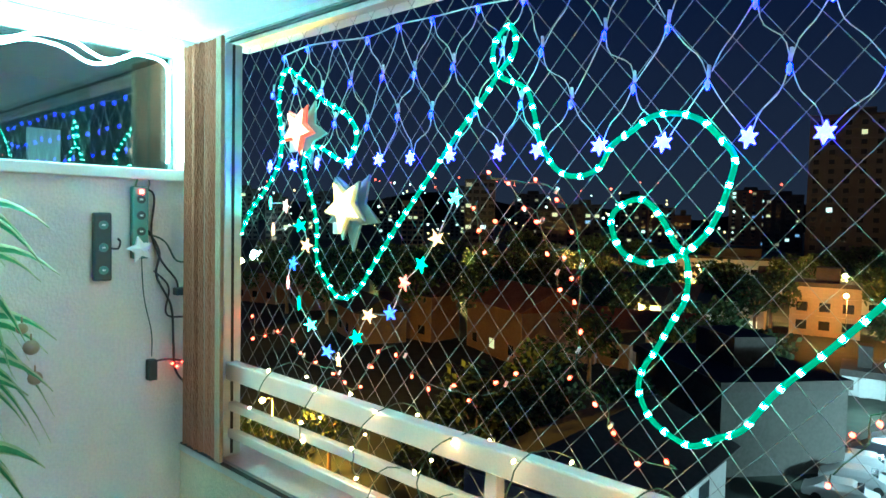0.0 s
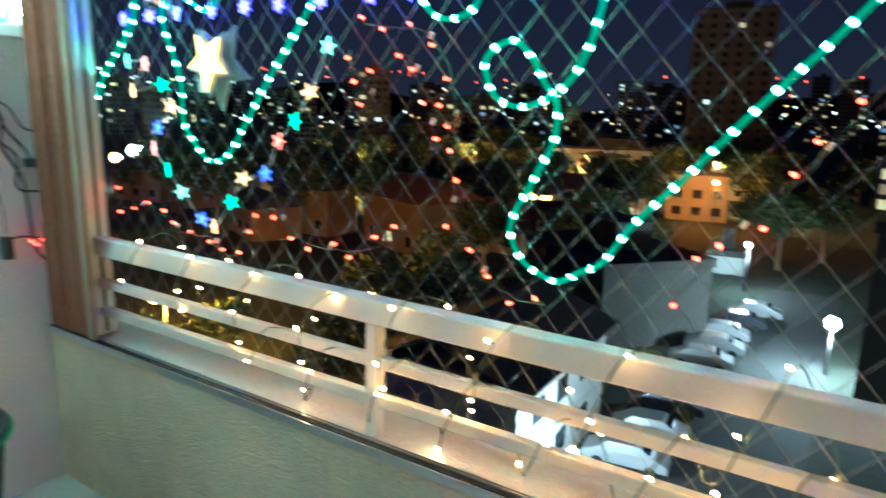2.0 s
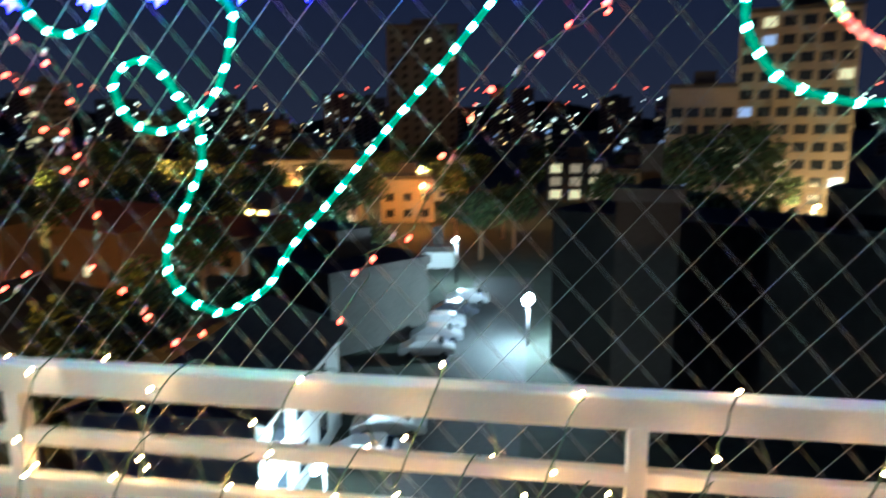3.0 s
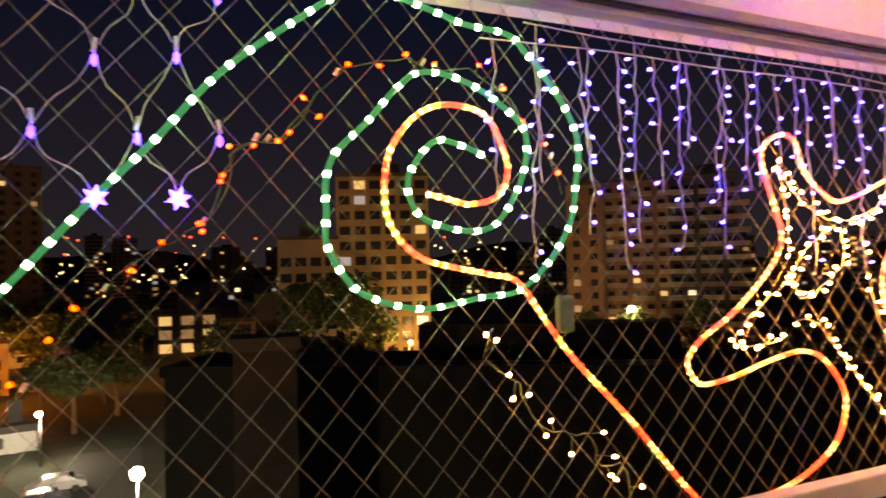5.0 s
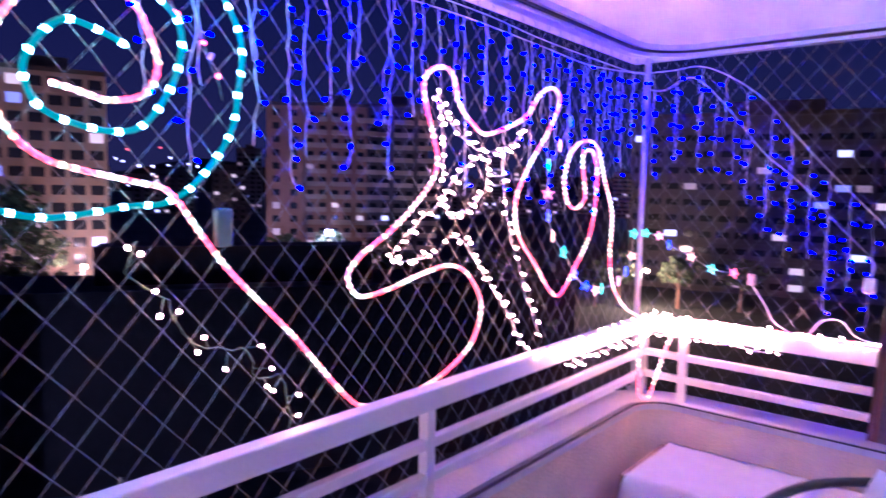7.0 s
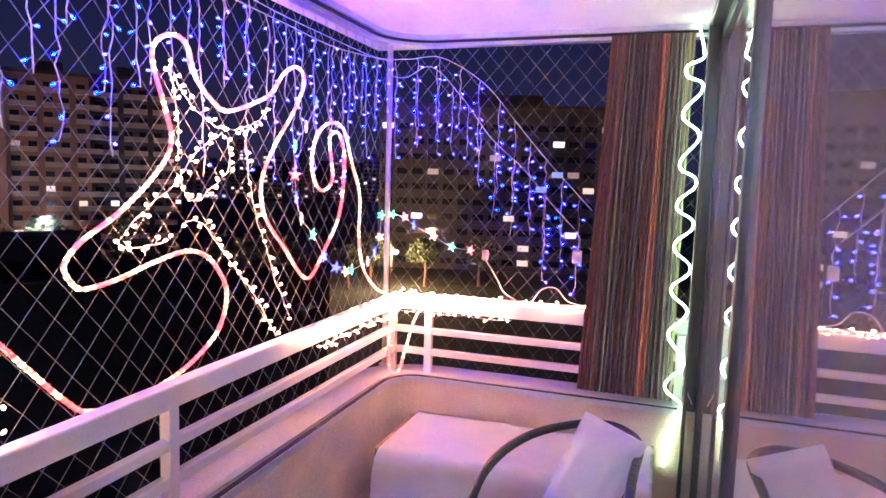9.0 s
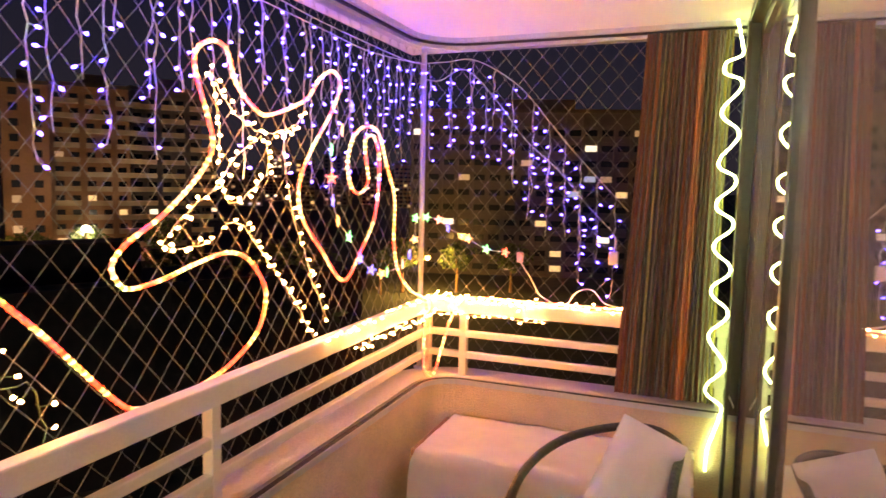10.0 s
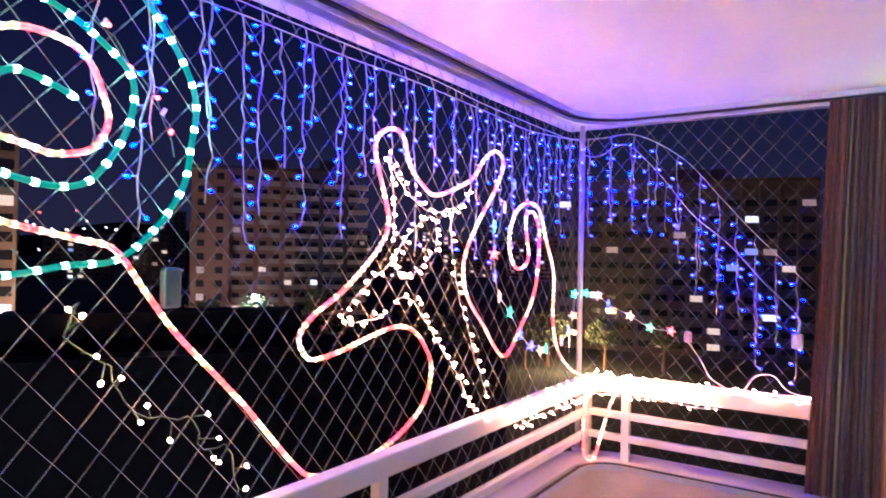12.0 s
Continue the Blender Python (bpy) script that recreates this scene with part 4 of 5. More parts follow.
star_string("string of small coloured star lights in a V on the net", on_net([(-2.31, 1.68), (-2.21, 1.67), (-2.29, 1.58), (-2.12, 1.60), (-2.08, 1.53), (-2.16, 1.46), (-2.19, 1.39), (-2.12, 1.32), (-2.05, 1.25), (-1.95, 1.17), (-1.89, 1.15), (-1.80, 1.24), (-1.74, 1.32), (-1.64, 1.34), (-1.58, 1.44), (-1.51, 1.50), (-1.45, 1.58), (-1.38, 1.70)], 1.165), (5, 4, 0, 1, 0, 3, 4, 1, 5, 3, 0, 1, 0, 3, 2, 1, 0, 5), 4, Vector((1, 0, 0)), 0.026)
star_string("string of small coloured star lights beside the reindeer", on_net([(2.48, 1.94), (2.40, 1.84), (2.32, 1.76), (2.32, 1.65), (2.33, 1.56), (2.37, 1.48), (2.46, 1.41), (2.56, 1.31), (2.66, 1.25), (2.76, 1.22), (2.82, 1.22), (2.99, 1.24), (3.07, 1.28), (3.13, 1.35), (3.14, 1.46)], 1.165), (3, 0, 1, 2, 3, 0, 1, 3, 3, 0, 1, 4, 3, 0, 1), 5, Vector((1, 0, 0)), 0.026)
star_string("string of small coloured star lights across the side net", on_side([(1.15, 1.46), (1.08, 1.45), (1.03, 1.41), (0.92, 1.36), (0.82, 1.31), (0.72, 1.30)], 3.25), (1, 4, 3, 0, 1, 2), 6, Vector((0, 1, 0)), 0.026)


# two star lanterns
CARD = material("grey_card", (0.30, 0.33, 0.34), 0.6, vary=0.1)


def lantern(p, r, face_mat, rim_mat, label, turn):
    o = Vector(p)
    la = thing("star_lantern", label, "star lantern", "star lanterns", at=o)
    bm = bmesh.new()
    star(bm, Vector((0, -0.012, 0)), r * 0.72, 0.012, Vector((1, 0, 0)), Vector((0, 0, 1)), 0.45, math.pi + turn)
    part("lit_face", bm, face_mat, la)
    bm = bmesh.new()
    star(bm, Vector((0, 0.004, 0)), r * 0.90, 0.016, Vector((1, 0, 0)), Vector((0, 0, 1)), 0.48, math.pi + turn)
    part("rim", bm, rim_mat, la)
    bm = bmesh.new()
    star(bm, Vector((0.012, 0.03, -0.01)), r * 1.12, 0.02, Vector((1, 0, 0)), Vector((0, 0, 1)), 0.45, math.pi + turn + 0.12)
    part("back", bm, CARD, la)
    part("switch_box", box(-0.02 - r * 0.35, 0.01 - r * 0.35, 0.0, 0.02, -r * 0.75, -r * 0.75 + 0.04, 0.004), WHITE_PLASTIC, la)


lantern((-2.135, 1.165, 1.945), 0.105, glow("peach_lantern", (1.0, 0.34, 0.14), 2.2), glow("red_lantern_rim", (0.8, 0.06, 0.03), 0.5, (0.5, 0.05, 0.03)), "red rimmed star lantern glowing peach on the net", 0.1)
lantern((-1.87, 1.165, 1.67), 0.125, glow("gold_lantern", (1.0, 0.50, 0.10), 3.2), CARD, "pale star lantern glowing warm yellow on the net", -0.1)

# small controllers and plugs on the side net
for p, s, m, lb in (((3.25, 0.19, 1.30), (0.012, 0.022, 0.032), WHITE_PLASTIC, "white plastic controller box hanging on a cable"), ((3.24, 0.64, 1.28), (0.012, 0.016, 0.026), material("pink_plastic", (0.75, 0.50, 0.50), 0.4), "pale pink plug on the star string")):
    c = tagged(part("controller", box(-s[0], s[0], -s[1], s[1], -s[2], s[2], 0.006), m), lb, "controller")
    c.location = p
for pts in (((0.64, 1.255), (0.58, 1.17), (0.54, 1.10), (0.47, 1.06)), ((0.40, 1.06), (0.35, 1.13), (0.28, 1.14), (0.22, 1.08), (0.10, 1.06)), ((0.20, 1.42), (0.18, 1.38), (0.19, 1.33))):
    o = Vector((3.25, *pts[0]))
    c = thing("cable", "white cable hanging on the side net", "cable", "net cables", at=o)
    part("wire", sweep([p - o for p in smooth_line([Vector((3.25, *q)) for q in pts], 0.015)], 0.003, 6), WIRE_WHITE, c)
bx = tagged(part("controller", box(-0.022, 0.022, -0.012, 0.012, -0.045, 0.045, 0.008), GREY_GREEN), "grey green controller box tied to the net", "controller")
bx.location = (0.92, 1.185, 1.56)


# ---- the city below ----
GROUND_Z = -16.0
ASPHALT = material("asphalt", (0.05, 0.05, 0.05), 0.85, vary=0.3, scale=0.2, fine=3)
DIRT = material("dark_gardens", (0.035, 0.04, 0.028), 0.95, vary=0.5, scale=0.06, fine=0.6)
FACADE = material("beige_facade", (0.40, 0.31, 0.22), 0.85, vary=0.15, scale=0.3, fine=3)
FACADE_B = material("brick_facade", (0.30, 0.17, 0.11), 0.85, vary=0.2, scale=0.3, fine=3)
FACADE_D = material("dark_facade", (0.10, 0.09, 0.09), 0.9, vary=0.2, scale=0.3, fine=3)
FACADE_W = material("white_facade", (0.62, 0.62, 0.60), 0.85, vary=0.1, scale=0.4, fine=3)
ROOF = material("dark_roofing", (0.07, 0.06, 0.055), 0.9, vary=0.3, scale=0.4, fine=4)
RED_ROOF = material("clay_roof", (0.25, 0.09, 0.05), 0.9, vary=0.3, scale=0.5, fine=4)
PANE = material("dark_pane", (0.03, 0.035, 0.045), 0.15, vary=0.2, scale=0.5)
LIT = [glow("lit_window_" + n, c, s) for n, c, s in (("warm", (1.0, 0.72, 0.36), 0.55), ("white", (0.95, 0.92, 0.82), 0.9), ("dim", (0.8, 0.50, 0.28), 0.22), ("blue", (0.50, 0.60, 1.0), 0.35))]
ground = tagged(part("ground", box(-2500, 2500, -300, 3000, GROUND_Z - 1, GROUND_Z), DIRT), "dark gardens and plots below the balcony", "ground", kind="structure")
structure("road", box(-7.5, -1.0, 18, 74, GROUND_Z, GROUND_Z + 0.03), ASPHALT, "grey asphalt parking lane between buildings", "road")
structure("road", box(-150, 140, 126, 134, GROUND_Z, GROUND_Z + 0.03), ASPHALT, "asphalt street across the city", "road")


def window_mesh(w, h, mat):
    bm = box(-w / 2, w / 2, -0.12, 0.06, -h / 2, h / 2)
    me = bpy.data.meshes.new("window")
    bm.to_mesh(me)
    bm.free()
    me.materials.append(mat)
    return me


WIN = {}


def building(name, label, x, y, turn, w, d, h, mat, cols, lit, seed, balconies=False, base=GROUND_Z, winw=1.5, winh=1.4, sides=True, roofmat=None):
    """A block with storeys, windows set into two faces, slab edges and a roofline. Its front looks to -y."""
    rnd = random.Random(seed)
    b = thing(name, label, "building", "city buildings", at=(x, y, base))
    b.rotation_euler = (0, 0, radians(turn))
    part("wall", box(-w / 2, w / 2, -d / 2, d / 2, 0, h), mat, b)
    bm = box(-w / 2 - 0.2, w / 2 + 0.2, -d / 2 - 0.2, d / 2 + 0.2, h + 0.01, h + 0.7)
    box(-w * 0.15, w * 0.2, -d * 0.2, d * 0.2, h + 0.71, h + 3.0, bm=bm)
    part("roof", bm, roofmat or ROOF, b)
    floors = int(h / 2.9)
    if cols:
        for f in range(1, floors + 1):
            part("slab_band", box(-w / 2 + 0.02, w / 2 - 0.02, -d / 2 - 0.22, -d / 2 + 0.05, f * 2.9 - 0.02, f * 2.9 + 0.28), mat, b)
        for c in range(cols + 1):
            u = -w / 2 + w * c / cols
            part("pier", box(max(u - 0.3, -w / 2 - 0.1), min(u + 0.3, w / 2 + 0.1), -d / 2 - 0.30, -d / 2 + 0.04, 0, h - 0.1), mat, b)
    for face, span, n in (("front", w, cols), ("left", d, max(1, int(cols * d / w))), ("right", d, max(1, int(cols * d / w)))):
        if face != "front" and not sides:
            continue
        for f in range(floors):
            z = 1.7 + f * 2.9
            for c in range(n):
                u = -span / 2 + span * (c + 0.5) / n
                k = rnd.choice((0, 0, 1, 2, 2, 3)) if rnd.random() < lit else -1
                key = (winw, winh, k)
                if key not in WIN:
                    WIN[key] = window_mesh(winw, winh, PANE if k < 0 else LIT[k])
                o = new("window", WIN[key])
                o.parent = b
                o.location = (u, -d / 2, z) if face == "front" else ((-w / 2, u, z) if face == "left" else (w / 2, u, z))
                o.rotation_euler = (0, 0, 0 if face == "front" else (-math.pi / 2 if face == "left" else math.pi / 2))
            if balconies and face == "front":
                for c in range(0, n, 2):
                    u = -span / 2 + span * (c + 1.0) / n
                    part("balcony", box(u - span / n * 0.8, u + span / n * 0.8, -d / 2 - 1.3, -d / 2 - 0.01, z - 1.35, z - 0.35), FACADE, b)
    return b


def polar(az, dist):
    a = radians(az)
    return dist * math.sin(a), dist * math.cos(a)


def block(name, label, az0, az1, dist, el_top, mat, cols, lit, seed, depth=12.0, **k):
    """A building that fills a bearing from az0 to az1 at a distance and reaches an elevation."""
    x, y = polar((az0 + az1) / 2, dist + depth / 2)
    w = 2 * dist * math.tan(radians(az1 - az0) / 2)
    h = 1.65 + dist * math.tan(radians(el_top)) - GROUND_Z
    return building(name, label, x, y, -(az0 + az1) / 2, w, depth, h, mat, cols, lit, seed, **k)


block("apartment_building", "beige apartment tower with lit windows", 15.0, 22.9, 125, 8.0, FACADE, 6, 0.12, 1, winw=2.0, winh=1.6)
block("apartment_building", "beige apartment wing with a bright window", 10.0, 15.0, 122, 2.6, FACADE, 4, 0.14, 2, winw=2.0, winh=1.6)
block("apartment_building", "brick apartment tower with pale balconies", 38.0, 43.3, 152, 6.8, FACADE_B, 5, 0.07, 3, balconies=True)
block("apartment_building", "dark apartment wing with recessed balconies", 43.4, 48.6, 154, 6.9, FACADE_D, 5, 0.05, 13, balconies=True)
block("apartment_building", "brown blank side of an apartment tower", 35.0, 37.9, 149, 6.7, FACADE_B, 2, 0.10, 4)
block("apartment_building", "dark long apartment block with scattered lit windows", 66.0, 86.0, 128, 6.2, FACADE_D, 15, 0.11, 5, winw=2.1, winh=1.1)
block("apartment_building", "dark tower against the night sky", -13.4, -7.4, 230, 8.0, FACADE_D, 6, 0.08, 6)
block("apartment_building", "low block with a column of lit white windows", 0.2, 5.2, 150, -3.3, FACADE_D, 3, 0.6, 7, winw=2.4, winh=1.9)
block("apartment_building", "dark low block with a flat roof", 5.3, 9.2, 118, -4.2, FACADE, 3, 0.02, 8)
# silhouette: wall and roof colours are near black to stand for missing light
block("apartment_building", "unlit building close by, its night darkness put into the colour", 0.9, 62.0, 40, -9.6, material("night_shade_wall", (0.024, 0.020, 0.016), 0.95), 0, 0.0, 9, depth=7, sides=False, roofmat=material("night_shade_roof", (0.024, 0.020, 0.017), 0.95))
# very dark brown here paints in how dimly the facade is lit
block("apartment_building", "plain facade of a nearby block, its dim lighting put into the colour", 6.2, 11.4, 36, -6.7, material("dim_lit_brown_wall", (0.045, 0.034, 0.026), 0.95, vary=0.2, scale=0.4, fine=4), 0, 0.0, 14, depth=2.5, sides=False)
block("house", "low building with a long pale roof", -24.0, -13.0, 190, -3.0, FACADE_W, 10, 0.05, 10, depth=8)
block("house", "facade lit orange by a street lamp", -14.2, -9.6, 118, -4.8, FACADE, 3, 0.0, 11, depth=8)
# pale walls coloured dark grey, with the night dimness in the colour
building("house", "flat dark roofed building with pale walls beside the lane", -17.8, 53.5, 51, 9.7, 13.4, 6.0, material("dim_lit_grey_wall", (0.075, 0.07, 0.062), 0.9, vary=0.25, scale=0.5, fine=4), 0, 0.0, 15, sides=False)
block("house", "white end wall beside the parking lane", -10.6, -7.9, 79, -11.2, FACADE_W, 2, 0.0, 12, depth=6)
rnd = random.Random(31)
for i in range(46):
    az = -66 + 2.9 * i + rnd.uniform(-1, 1)
    dist = rnd.uniform(260, 620)
    block("apartment_building", "distant block on the skyline with a few lit windows", az, az + rnd.uniform(1.2, 3.0), dist, rnd.choice((rnd.uniform(0.2, 1.8), rnd.uniform(1.0, 3.2))), rnd.choice((FACADE_D, FACADE_D, FACADE_B)), 4, 0.13, 100 + i, depth=14, winw=2.2, winh=1.5, sides=False)
hills = bmesh.new()
prev = None
for i in range(61):
    x, y = polar(-90 + 3 * i, 1500)
    q = [hills.verts.new((x, y, z)) for z in (-60, 30 + 18 * math.sin(i * 0.5) + 10 * math.sin(i * 1.3))]
    if prev:
        hills.faces.new((prev[0], q[0], q[1], prev[1]))
    prev = q
structure("backdrop", hills, material("dark_hills", (0.02, 0.02, 0.025), 1.0), "dark hills far behind the city", "hills")

# far city lights, too small and many to count
def far_lights(name, n, mat, seed, el0, el1, size):
    rnd, bm = random.Random(seed), bmesh.new()
    for _ in range(n):
        x, y = polar(rnd.uniform(-66, 30), rnd.uniform(240, 900))
        dist = math.hypot(x, y)
        bead(bm, Vector((x, y, 1.65 + dist * math.tan(radians(rnd.triangular(el0, el1, (el0 + el1) * 0.62))))), size * dist / 500 * rnd.uniform(0.5, 1.1))
    tagged(part(name, bm, mat), "far small city lamps scattered to the horizon", "city lights", kind="stuff")


far_lights("city_lights", 170, glow("far_white", (1.0, 0.9, 0.75), 2.5), 1, -2.5, 3.2, 0.9)
far_lights("city_lights", 120, glow("far_amber", (1.0, 0.55, 0.2), 2.5), 2, -4.0, 3.0, 0.8)
far_lights("city_lights", 50, glow("far_red", (1.0, 0.08, 0.04), 3.0), 3, 1.4, 3.4, 0.9)


# white house with a gable end and windows by the lane
hs = thing("house", "white gabled house seen from above", "house", at=(-15.4, 28.6, GROUND_Z))
hs.rotation_euler = (0, 0, radians(92))
part("wall", box(-6, 6, -4, 4, 0, 6.0), FACADE_W, hs)
bm = bmesh.new()
for s in (1, -1):
    box(-6.3, 6.3, -0.05, 4.9, 0, 0.18, bm=bm) if s > 0 else None
bmesh.ops.rotate(bm, cent=(0, 0, 0), matrix=Matrix.Rotation(radians(-22), 3, "X"), verts=bm.verts)
bmesh.ops.translate(bm, verts=bm.verts, vec=(0, 0, 7.7))
part("roof", bm, ROOF, hs)
bm = box(-6.3, 6.3, -4.9, 0.05, 0, 0.18)
bmesh.ops.rotate(bm, cent=(0, 0, 0), matrix=Matrix.Rotation(radians(22), 3, "X"), verts=bm.verts)
bmesh.ops.translate(bm, verts=bm.verts, vec=(0, 0, 7.7))
part("roof", bm, ROOF, hs)
for x in (-3.6, -0.6, 2.6):
    for z in (1.6, 4.4):
        part("window", box(x - 0.7, x + 0.7, -4.04, -3.9, z - 0.6, z + 0.6), PANE, hs)


# low houses between the trees
rnd = random.Random(55)
for i in range(46):
    x, y = rnd.uniform(-130, -14), rnd.uniform(60, 190)
    if -17.5 < math.degrees(math.atan2(x, y)) < -7.0 and y < 135:
        x -= 30
    w, d, h = rnd.uniform(7, 15), rnd.uniform(6, 10), rnd.uniform(3.0, 6.5)
    lh = thing("house", "low house among dark trees", "house", "low houses", at=(x, y, GROUND_Z))
    lh.rotation_euler = (0, 0, rnd.uniform(-0.5, 0.5))
    part("wall", box(-w / 2, w / 2, -d / 2, d / 2, 0, h), rnd.choice((FACADE, FACADE_W, FACADE_B)), lh)
    bm = bmesh.new()
    v = [bm.verts.new(q) for q in ((-w / 2 - .4, -d / 2 - .4, h), (w / 2 + .4, -d / 2 - .4, h), (w / 2 + .4, d / 2 + .4, h), (-w / 2 - .4, d / 2 + .4, h), (-w / 2 - .4, 0, h + d * 0.28), (w / 2 + .4, 0, h + d * 0.28))]
    for q in ((0, 1, 5, 4), (2, 3, 4, 5), (0, 4, 3), (1, 2, 5), (3, 2, 1, 0)):
        bm.faces.new([v[k] for k in q])
    part("roof", bm, rnd.choice((ROOF, RED_ROOF, ROOF)), lh)
    for c in range(3):
        o = part("window", box(-w / 2 + w * (c + 0.5) / 3 - 0.6, -w / 2 + w * (c + 0.5) / 3 + 0.6, -d / 2 - 0.04, -d / 2 + 0.05, 1.0, 2.2), LIT[0] if rnd.random() < 0.14 else PANE, lh)


# parked cars
def car(x, y, turn, color, label):
    c = thing("car", label, "car", "parked cars", at=(x, y, GROUND_Z + 0.03))
    c.rotation_euler = (0, 0, radians(turn))
    bm = bmesh.new()
    prof = [(-2.1, 0.35), (-2.15, 0.75), (-1.5, 0.95), (-0.9, 1.42), (0.7, 1.45), (1.4, 0.98), (2.1, 0.82), (2.15, 0.35)]
    a, b = [bm.verts.new((x_, -0.85 + (0.12 if z_ > 1.2 else 0), z_)) for x_, z_ in prof], [bm.verts.new((x_, 0.85 - (0.12 if z_ > 1.2 else 0), z_)) for x_, z_ in prof]
    for i in range(8):
        bm.faces.new((a[i], a[(i + 1) % 8], b[(i + 1) % 8], b[i]))
    bm.faces.new(a[::-1])
    bm.faces.new(b)
    bmesh.ops.bevel(bm, geom=bm.edges[:], offset=0.06, segments=2, affect="EDGES")
    part("body", bm, color, c)
    part("windscreen", box(0.82, 1.26, -0.64, 0.64, 1.12, 1.34), PANE, c)
    for x_ in (-1.3, 1.3):
        for y_ in (-0.80, 0.80):
            part("wheel", sweep([Vector((x_, y_ - 0.1, 0.31)), Vector((x_, y_ + 0.1, 0.31))], 0.31, 14), BLACK_SEAL, c)


SILVER, WHITE_CAR, DARK_CAR = (material(n, c, 0.3, metal=0.3, vary=0.05, coat=0.6) for n, c in (("silver_car", (0.5, 0.5, 0.52)), ("white_car", (0.55, 0.55, 0.55)), ("dark_car", (0.06, 0.06, 0.08))))
for x, y, m, lb in ((-8.6, 47, WHITE_CAR, "white car parked beside the asphalt lane"), (-8.4, 50.5, SILVER, "silver car parked beside the asphalt lane"), (-8.6, 54, SILVER, "silver car parked beside the asphalt lane"), (-7.9, 58, DARK_CAR, "dark car parked beside the asphalt lane"), (-7.2, 62, SILVER, "silver car parked beside the asphalt lane"), (-8.5, 34, WHITE_CAR, "white car parked beside the asphalt lane"), (-8.7, 30.5, SILVER, "silver car parked beside the asphalt lane"), (-8.6, 38, DARK_CAR, "dark car parked beside the asphalt lane")):
    car(x, y, 8, m, lb)

# street lamps
LAMP_W, LAMP_O = glow("white_street_lamp", (0.92, 0.96, 1.0), 120.0), glow("sodium_street_lamp", (1.0, 0.45, 0.10), 30.0)


def street_lamp(x, y, h, mat, power, color, r=0.22):
    s = thing("street_lamp", "lit street lamp on a pole", "street lamp", "street lamps", at=(x, y, GROUND_Z))
    part("pole", sweep([Vector((0, 0, 0)), Vector((0, 0, h))], 0.07, 8), FACADE_D, s)
    part("arm", sweep([Vector((0, 0, h)), Vector((0.0, -0.7, h + 0.1))], 0.04, 6), FACADE_D, s)
    bm = bmesh.new()
    bead(bm, Vector((0, -0.8, h + 0.02)), r, Vector((0, 1, 0)), 1.3)
    part("lamp_head", bm, mat, s)
    lt = bpy.data.lights.new("lamp", "POINT")
    lt.energy, lt.color, lt.shadow_soft_size = power, color, 0.3
    lo = new("lamp", lt)
    lo.parent, lo.location = s, (0, -0.8, h - 0.5)


street_lamp(-1.0, 50.5, 4.0, LAMP_W, 4500, (0.92, 0.96, 1.0), 0.5)
street_lamp(-9.5, 71, 5.0, LAMP_W, 2000, (0.95, 0.98, 1.0), 0.30)
street_lamp(-9.4, 25.5, 3.0, LAMP_W, 1300, (0.95, 0.97, 1.0), 0.3)
street_lamp(-20, 108, 7.5, LAMP_O, 5000, (1.0, 0.30, 0.04), 0.4)
street_lamp(-62, 96, 6.0, LAMP_O, 33000, (1.0, 0.38, 0.06), 0.4)
street_lamp(-92, 104, 6.0, LAMP_O, 33000, (1.0, 0.5, 0.10), 0.4)
street_lamp(-38, 24.5, 5.0, LAMP_O, 13000, (1.0, 0.40, 0.03), 0.2)
street_lamp(-127, 79, 8.0, LAMP_W, 16000, (0.95, 0.98, 1.0), 1.3)
street_lamp(-124, 73, 7.0, LAMP_O, 16000, (1.0, 0.5, 0.15), 1.0)
street_lamp(87, 104, 8.4, LAMP_W, 9000, (1.0, 0.9, 0.7), 0.6)
street_lamp(40, 104, 5.0, LAMP_O, 8500, (1.0, 0.58, 0.24), 0.4)
street_lamp(52, 96, 6.0, LAMP_O, 6500, (1.0, 0.55, 0.2), 0.35)
street_lamp(-75, 128, 9.0, LAMP_O, 33000, (1.0, 0.38, 0.07), 0.4)
street_lamp(-48, 126, 9.0, LAMP_O, 27500, (1.0, 0.38, 0.07), 0.4)
street_lamp(-24, 128, 9.0, LAMP_O, 22000, (1.0, 0.5, 0.15), 0.4)
street_lamp(-40, 84, 6.0, LAMP_O, 22000, (1.0, 0.45, 0.10), 0.35)
street_lamp(95, 40, 6.0, LAMP_O, 9000, (1.0, 0.6, 0.18), 0.35)

# trees
CROWN = material("night_foliage", (0.07, 0.10, 0.035), 0.8, vary=0.5, scale=1.0, fine=6, island=0.5)


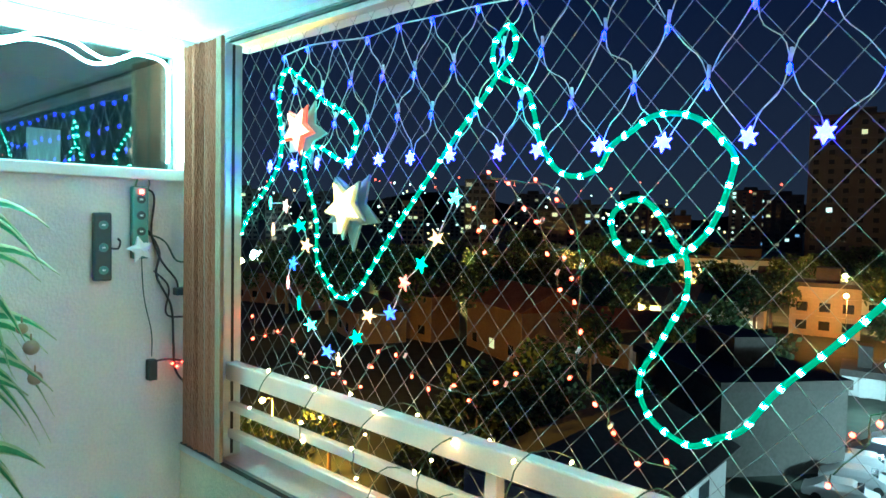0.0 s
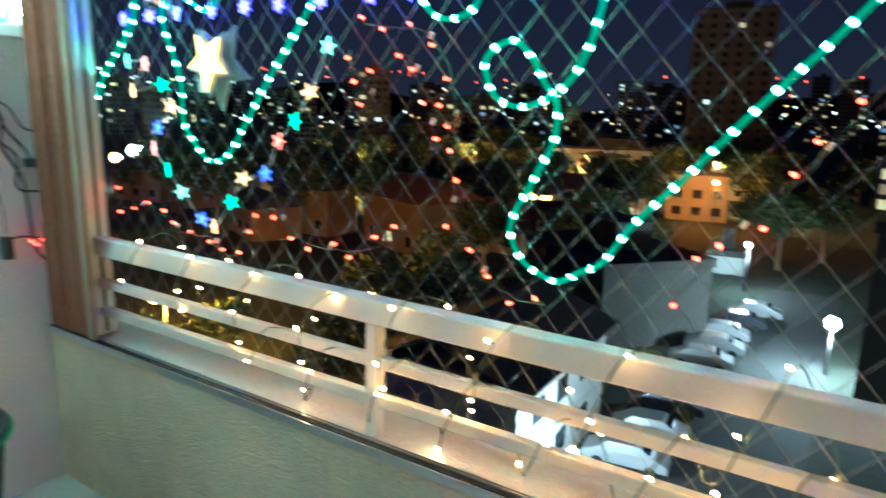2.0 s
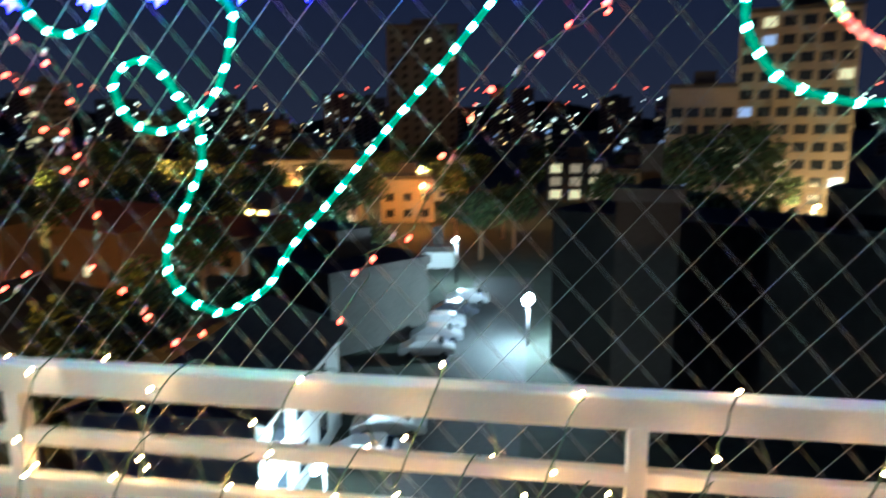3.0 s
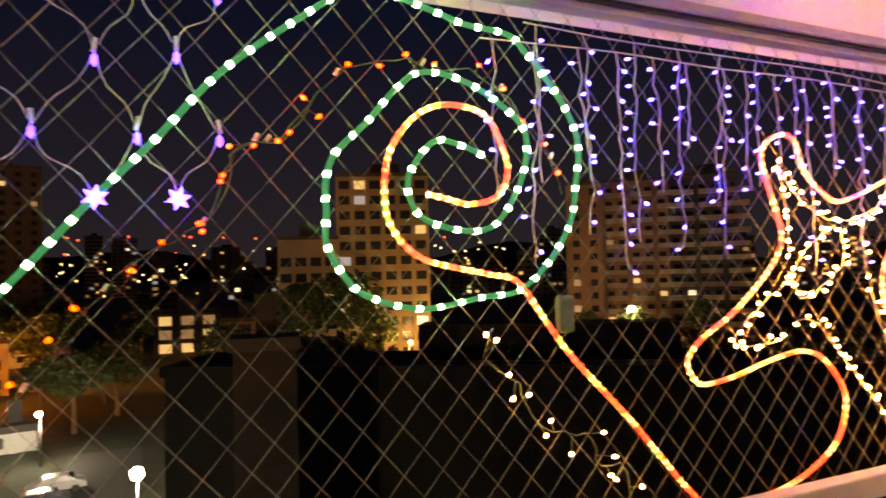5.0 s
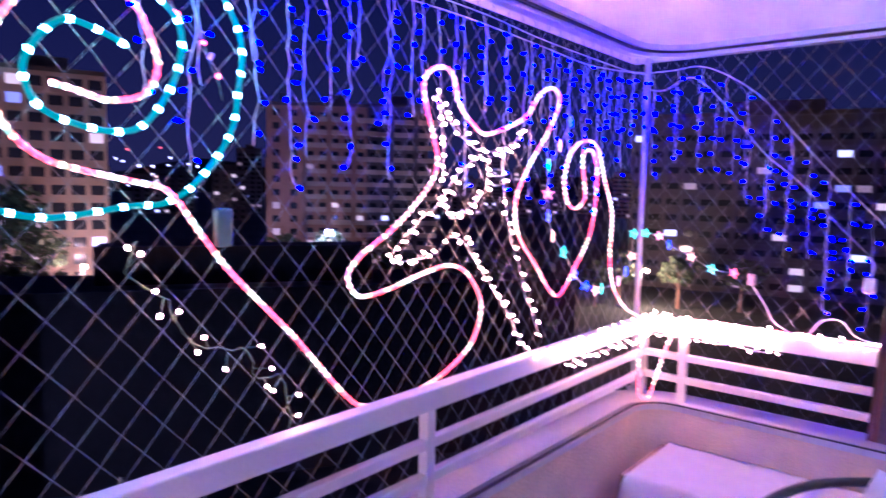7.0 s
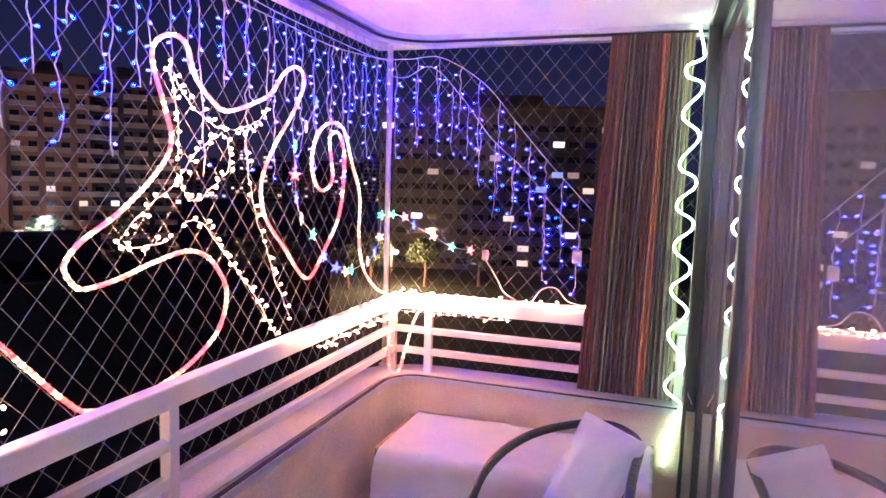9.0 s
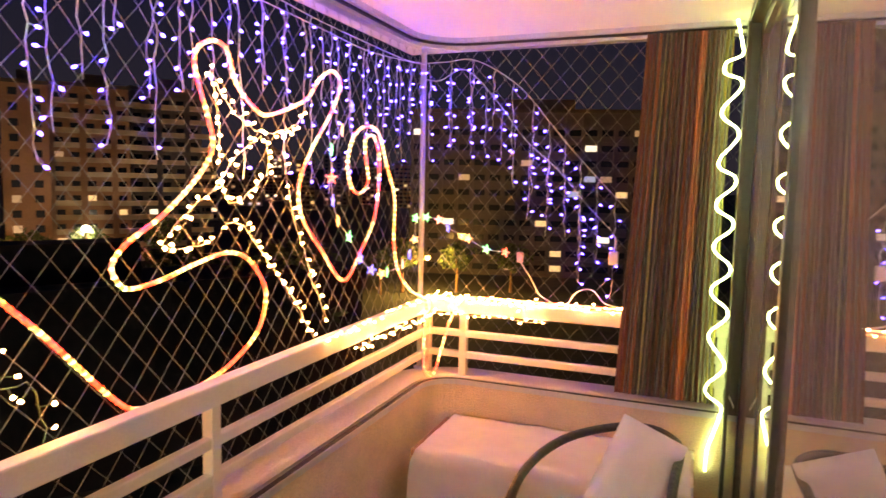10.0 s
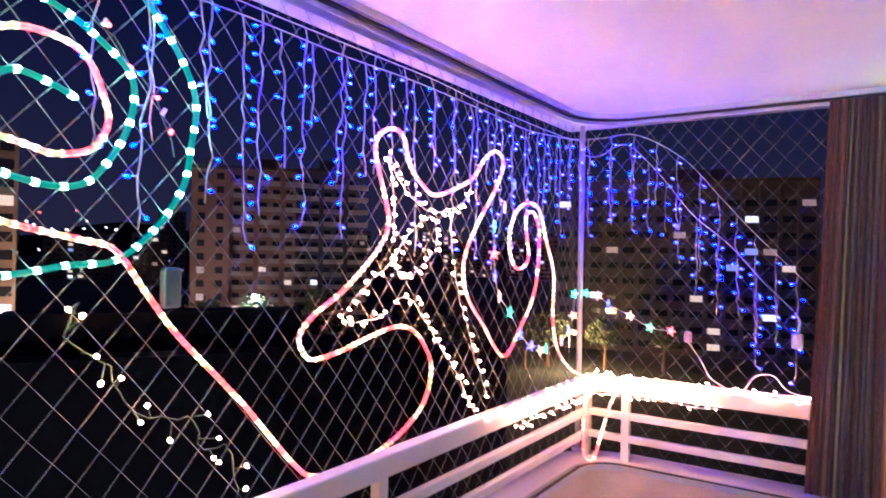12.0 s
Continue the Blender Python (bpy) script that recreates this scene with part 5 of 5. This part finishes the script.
def tree_mesh(seed):
    rnd, bm = random.Random(seed), bmesh.new()
    for _ in range(900):
        a, t, rr = rnd.uniform(0, 6.283), rnd.uniform(-1, 1), rnd.uniform(0.5, 1.0)
        q = Vector((math.cos(a) * math.sqrt(1 - t * t), math.sin(a) * math.sqrt(1 - t * t), t * 0.8)) * rr
        q *= 2.6 * (1 + 0.45 * noise.noise(q * 1.6 + Vector((seed, 0, 0))))
        n = Vector((rnd.uniform(-1, 1), rnd.uniform(-1, 1), rnd.uniform(-1, 1))).normalized()
        s, u = n.orthogonal().normalized(), n.cross(n.orthogonal().normalized())
        k = rnd.uniform(0.16, 0.34)
        bm.faces.new([bm.verts.new(q + Vector((0, 0, 5.0)) + v) for v in (s * k, u * k * 0.6, -s * k, -u * k * 0.6)])
    crown = bpy.data.meshes.new("crown")
    bm.to_mesh(crown)
    bm.free()
    crown.materials.append(CROWN)
    bm = bmesh.new()
    rings = [(0, 0.24), (1.5, 0.18), (3.2, 0.13), (5.0, 0.05)]
    for (z0, r0), (z1, r1) in zip(rings, rings[1:]):
        bmesh.ops.create_cone(bm, cap_ends=True, segments=9, radius1=r0, radius2=r1, depth=z1 - z0, matrix=Matrix.Translation((0, 0, (z0 + z1) / 2)))
    for k in range(6):
        a = k * 1.05
        sweep([Vector((0, 0, 2.6 + 0.3 * k)), Vector((math.cos(a), math.sin(a), 3.8 + 0.3 * k)), Vector((1.8 * math.cos(a), 1.8 * math.sin(a), 4.6 + 0.3 * k))], 0.06, 5, bm)
    trunk = bpy.data.meshes.new("trunk")
    bm.to_mesh(trunk)
    bm.free()
    trunk.materials.append(WOODY)
    return trunk, crown


TREES = [tree_mesh(s) for s in (1, 2, 3)]
rnd = random.Random(12)
spots = [(-22, 45, 0.9), (-13, 66, 0.9), (-24, 37, 1.0), (-28, 42, 1.2), (-24, 68, 1.1), (-26, 74, 1.3), (-34, 60, 1.2), (-37, 21.5, 0.72), (-34.5, 24, 0.66), (-35, 27, 0.7), (-39.5, 20.5, 0.6), (-58, 90, 1.4), (-66, 102, 1.5), (-75, 98, 1.5), (-88, 108, 1.6), (-98, 100, 1.6), (-80, 80, 1.4), (-30, 100, 1.4), (-38, 112, 1.5), (-8, 84, 1.3), (-4, 92, 1.3), (10, 104, 1.5), (22, 104, 2.3), (29, 103, 2.5), (-22.5, 33.5, 1.0), (-25, 30.5, 1.1), (-28, 34, 1.1), (-24, 26, 0.9), (-16, 38, 0.9), (36, 108, 1.4), (46, 100, 1.2), (88, 104, 1.3), (74, 100, 1.3), (98, 96, 1.5), (96, 44, 1.3), (100, 36, 1.2), (92, 46, 1.0), (104, 28, 1.2), (-6, 100, 1.2), (-46, 76, 1.3), (-18, 84, 1.2)]
spots += [((45 + 9 * rnd.random()) * math.sin(radians(a)), (49 + 8 * rnd.random()) * math.cos(radians(a)), rnd.uniform(1.45, 1.95)) for a in (11, 13, 15, 17, 18.5, 45, 49, 53, 57, 61)]
spots += [(rnd.uniform(-150, 60), rnd.uniform(136, 230), rnd.uniform(1.2, 1.9)) for _ in range(40)]
spots += [(rnd.uniform(-125, -12), rnd.uniform(62, 136), rnd.uniform(0.9, 1.7)) for _ in range(80)]
for i, (x, y, s) in enumerate(spots):
    if -15.5 < math.degrees(math.atan2(x, y)) < -8.0 and 58 < y < 125:
        continue
    tr = thing("tree", "leafy street tree in the dark", "tree", "trees", at=(x, y, GROUND_Z))
    tr.scale, tr.rotation_euler = (s, s, s), (0, 0, rnd.uniform(0, 6))
    for nm, me in zip(("trunk", "crown"), TREES[i % 3]):
        o = new(nm, me)
        o.parent = tr
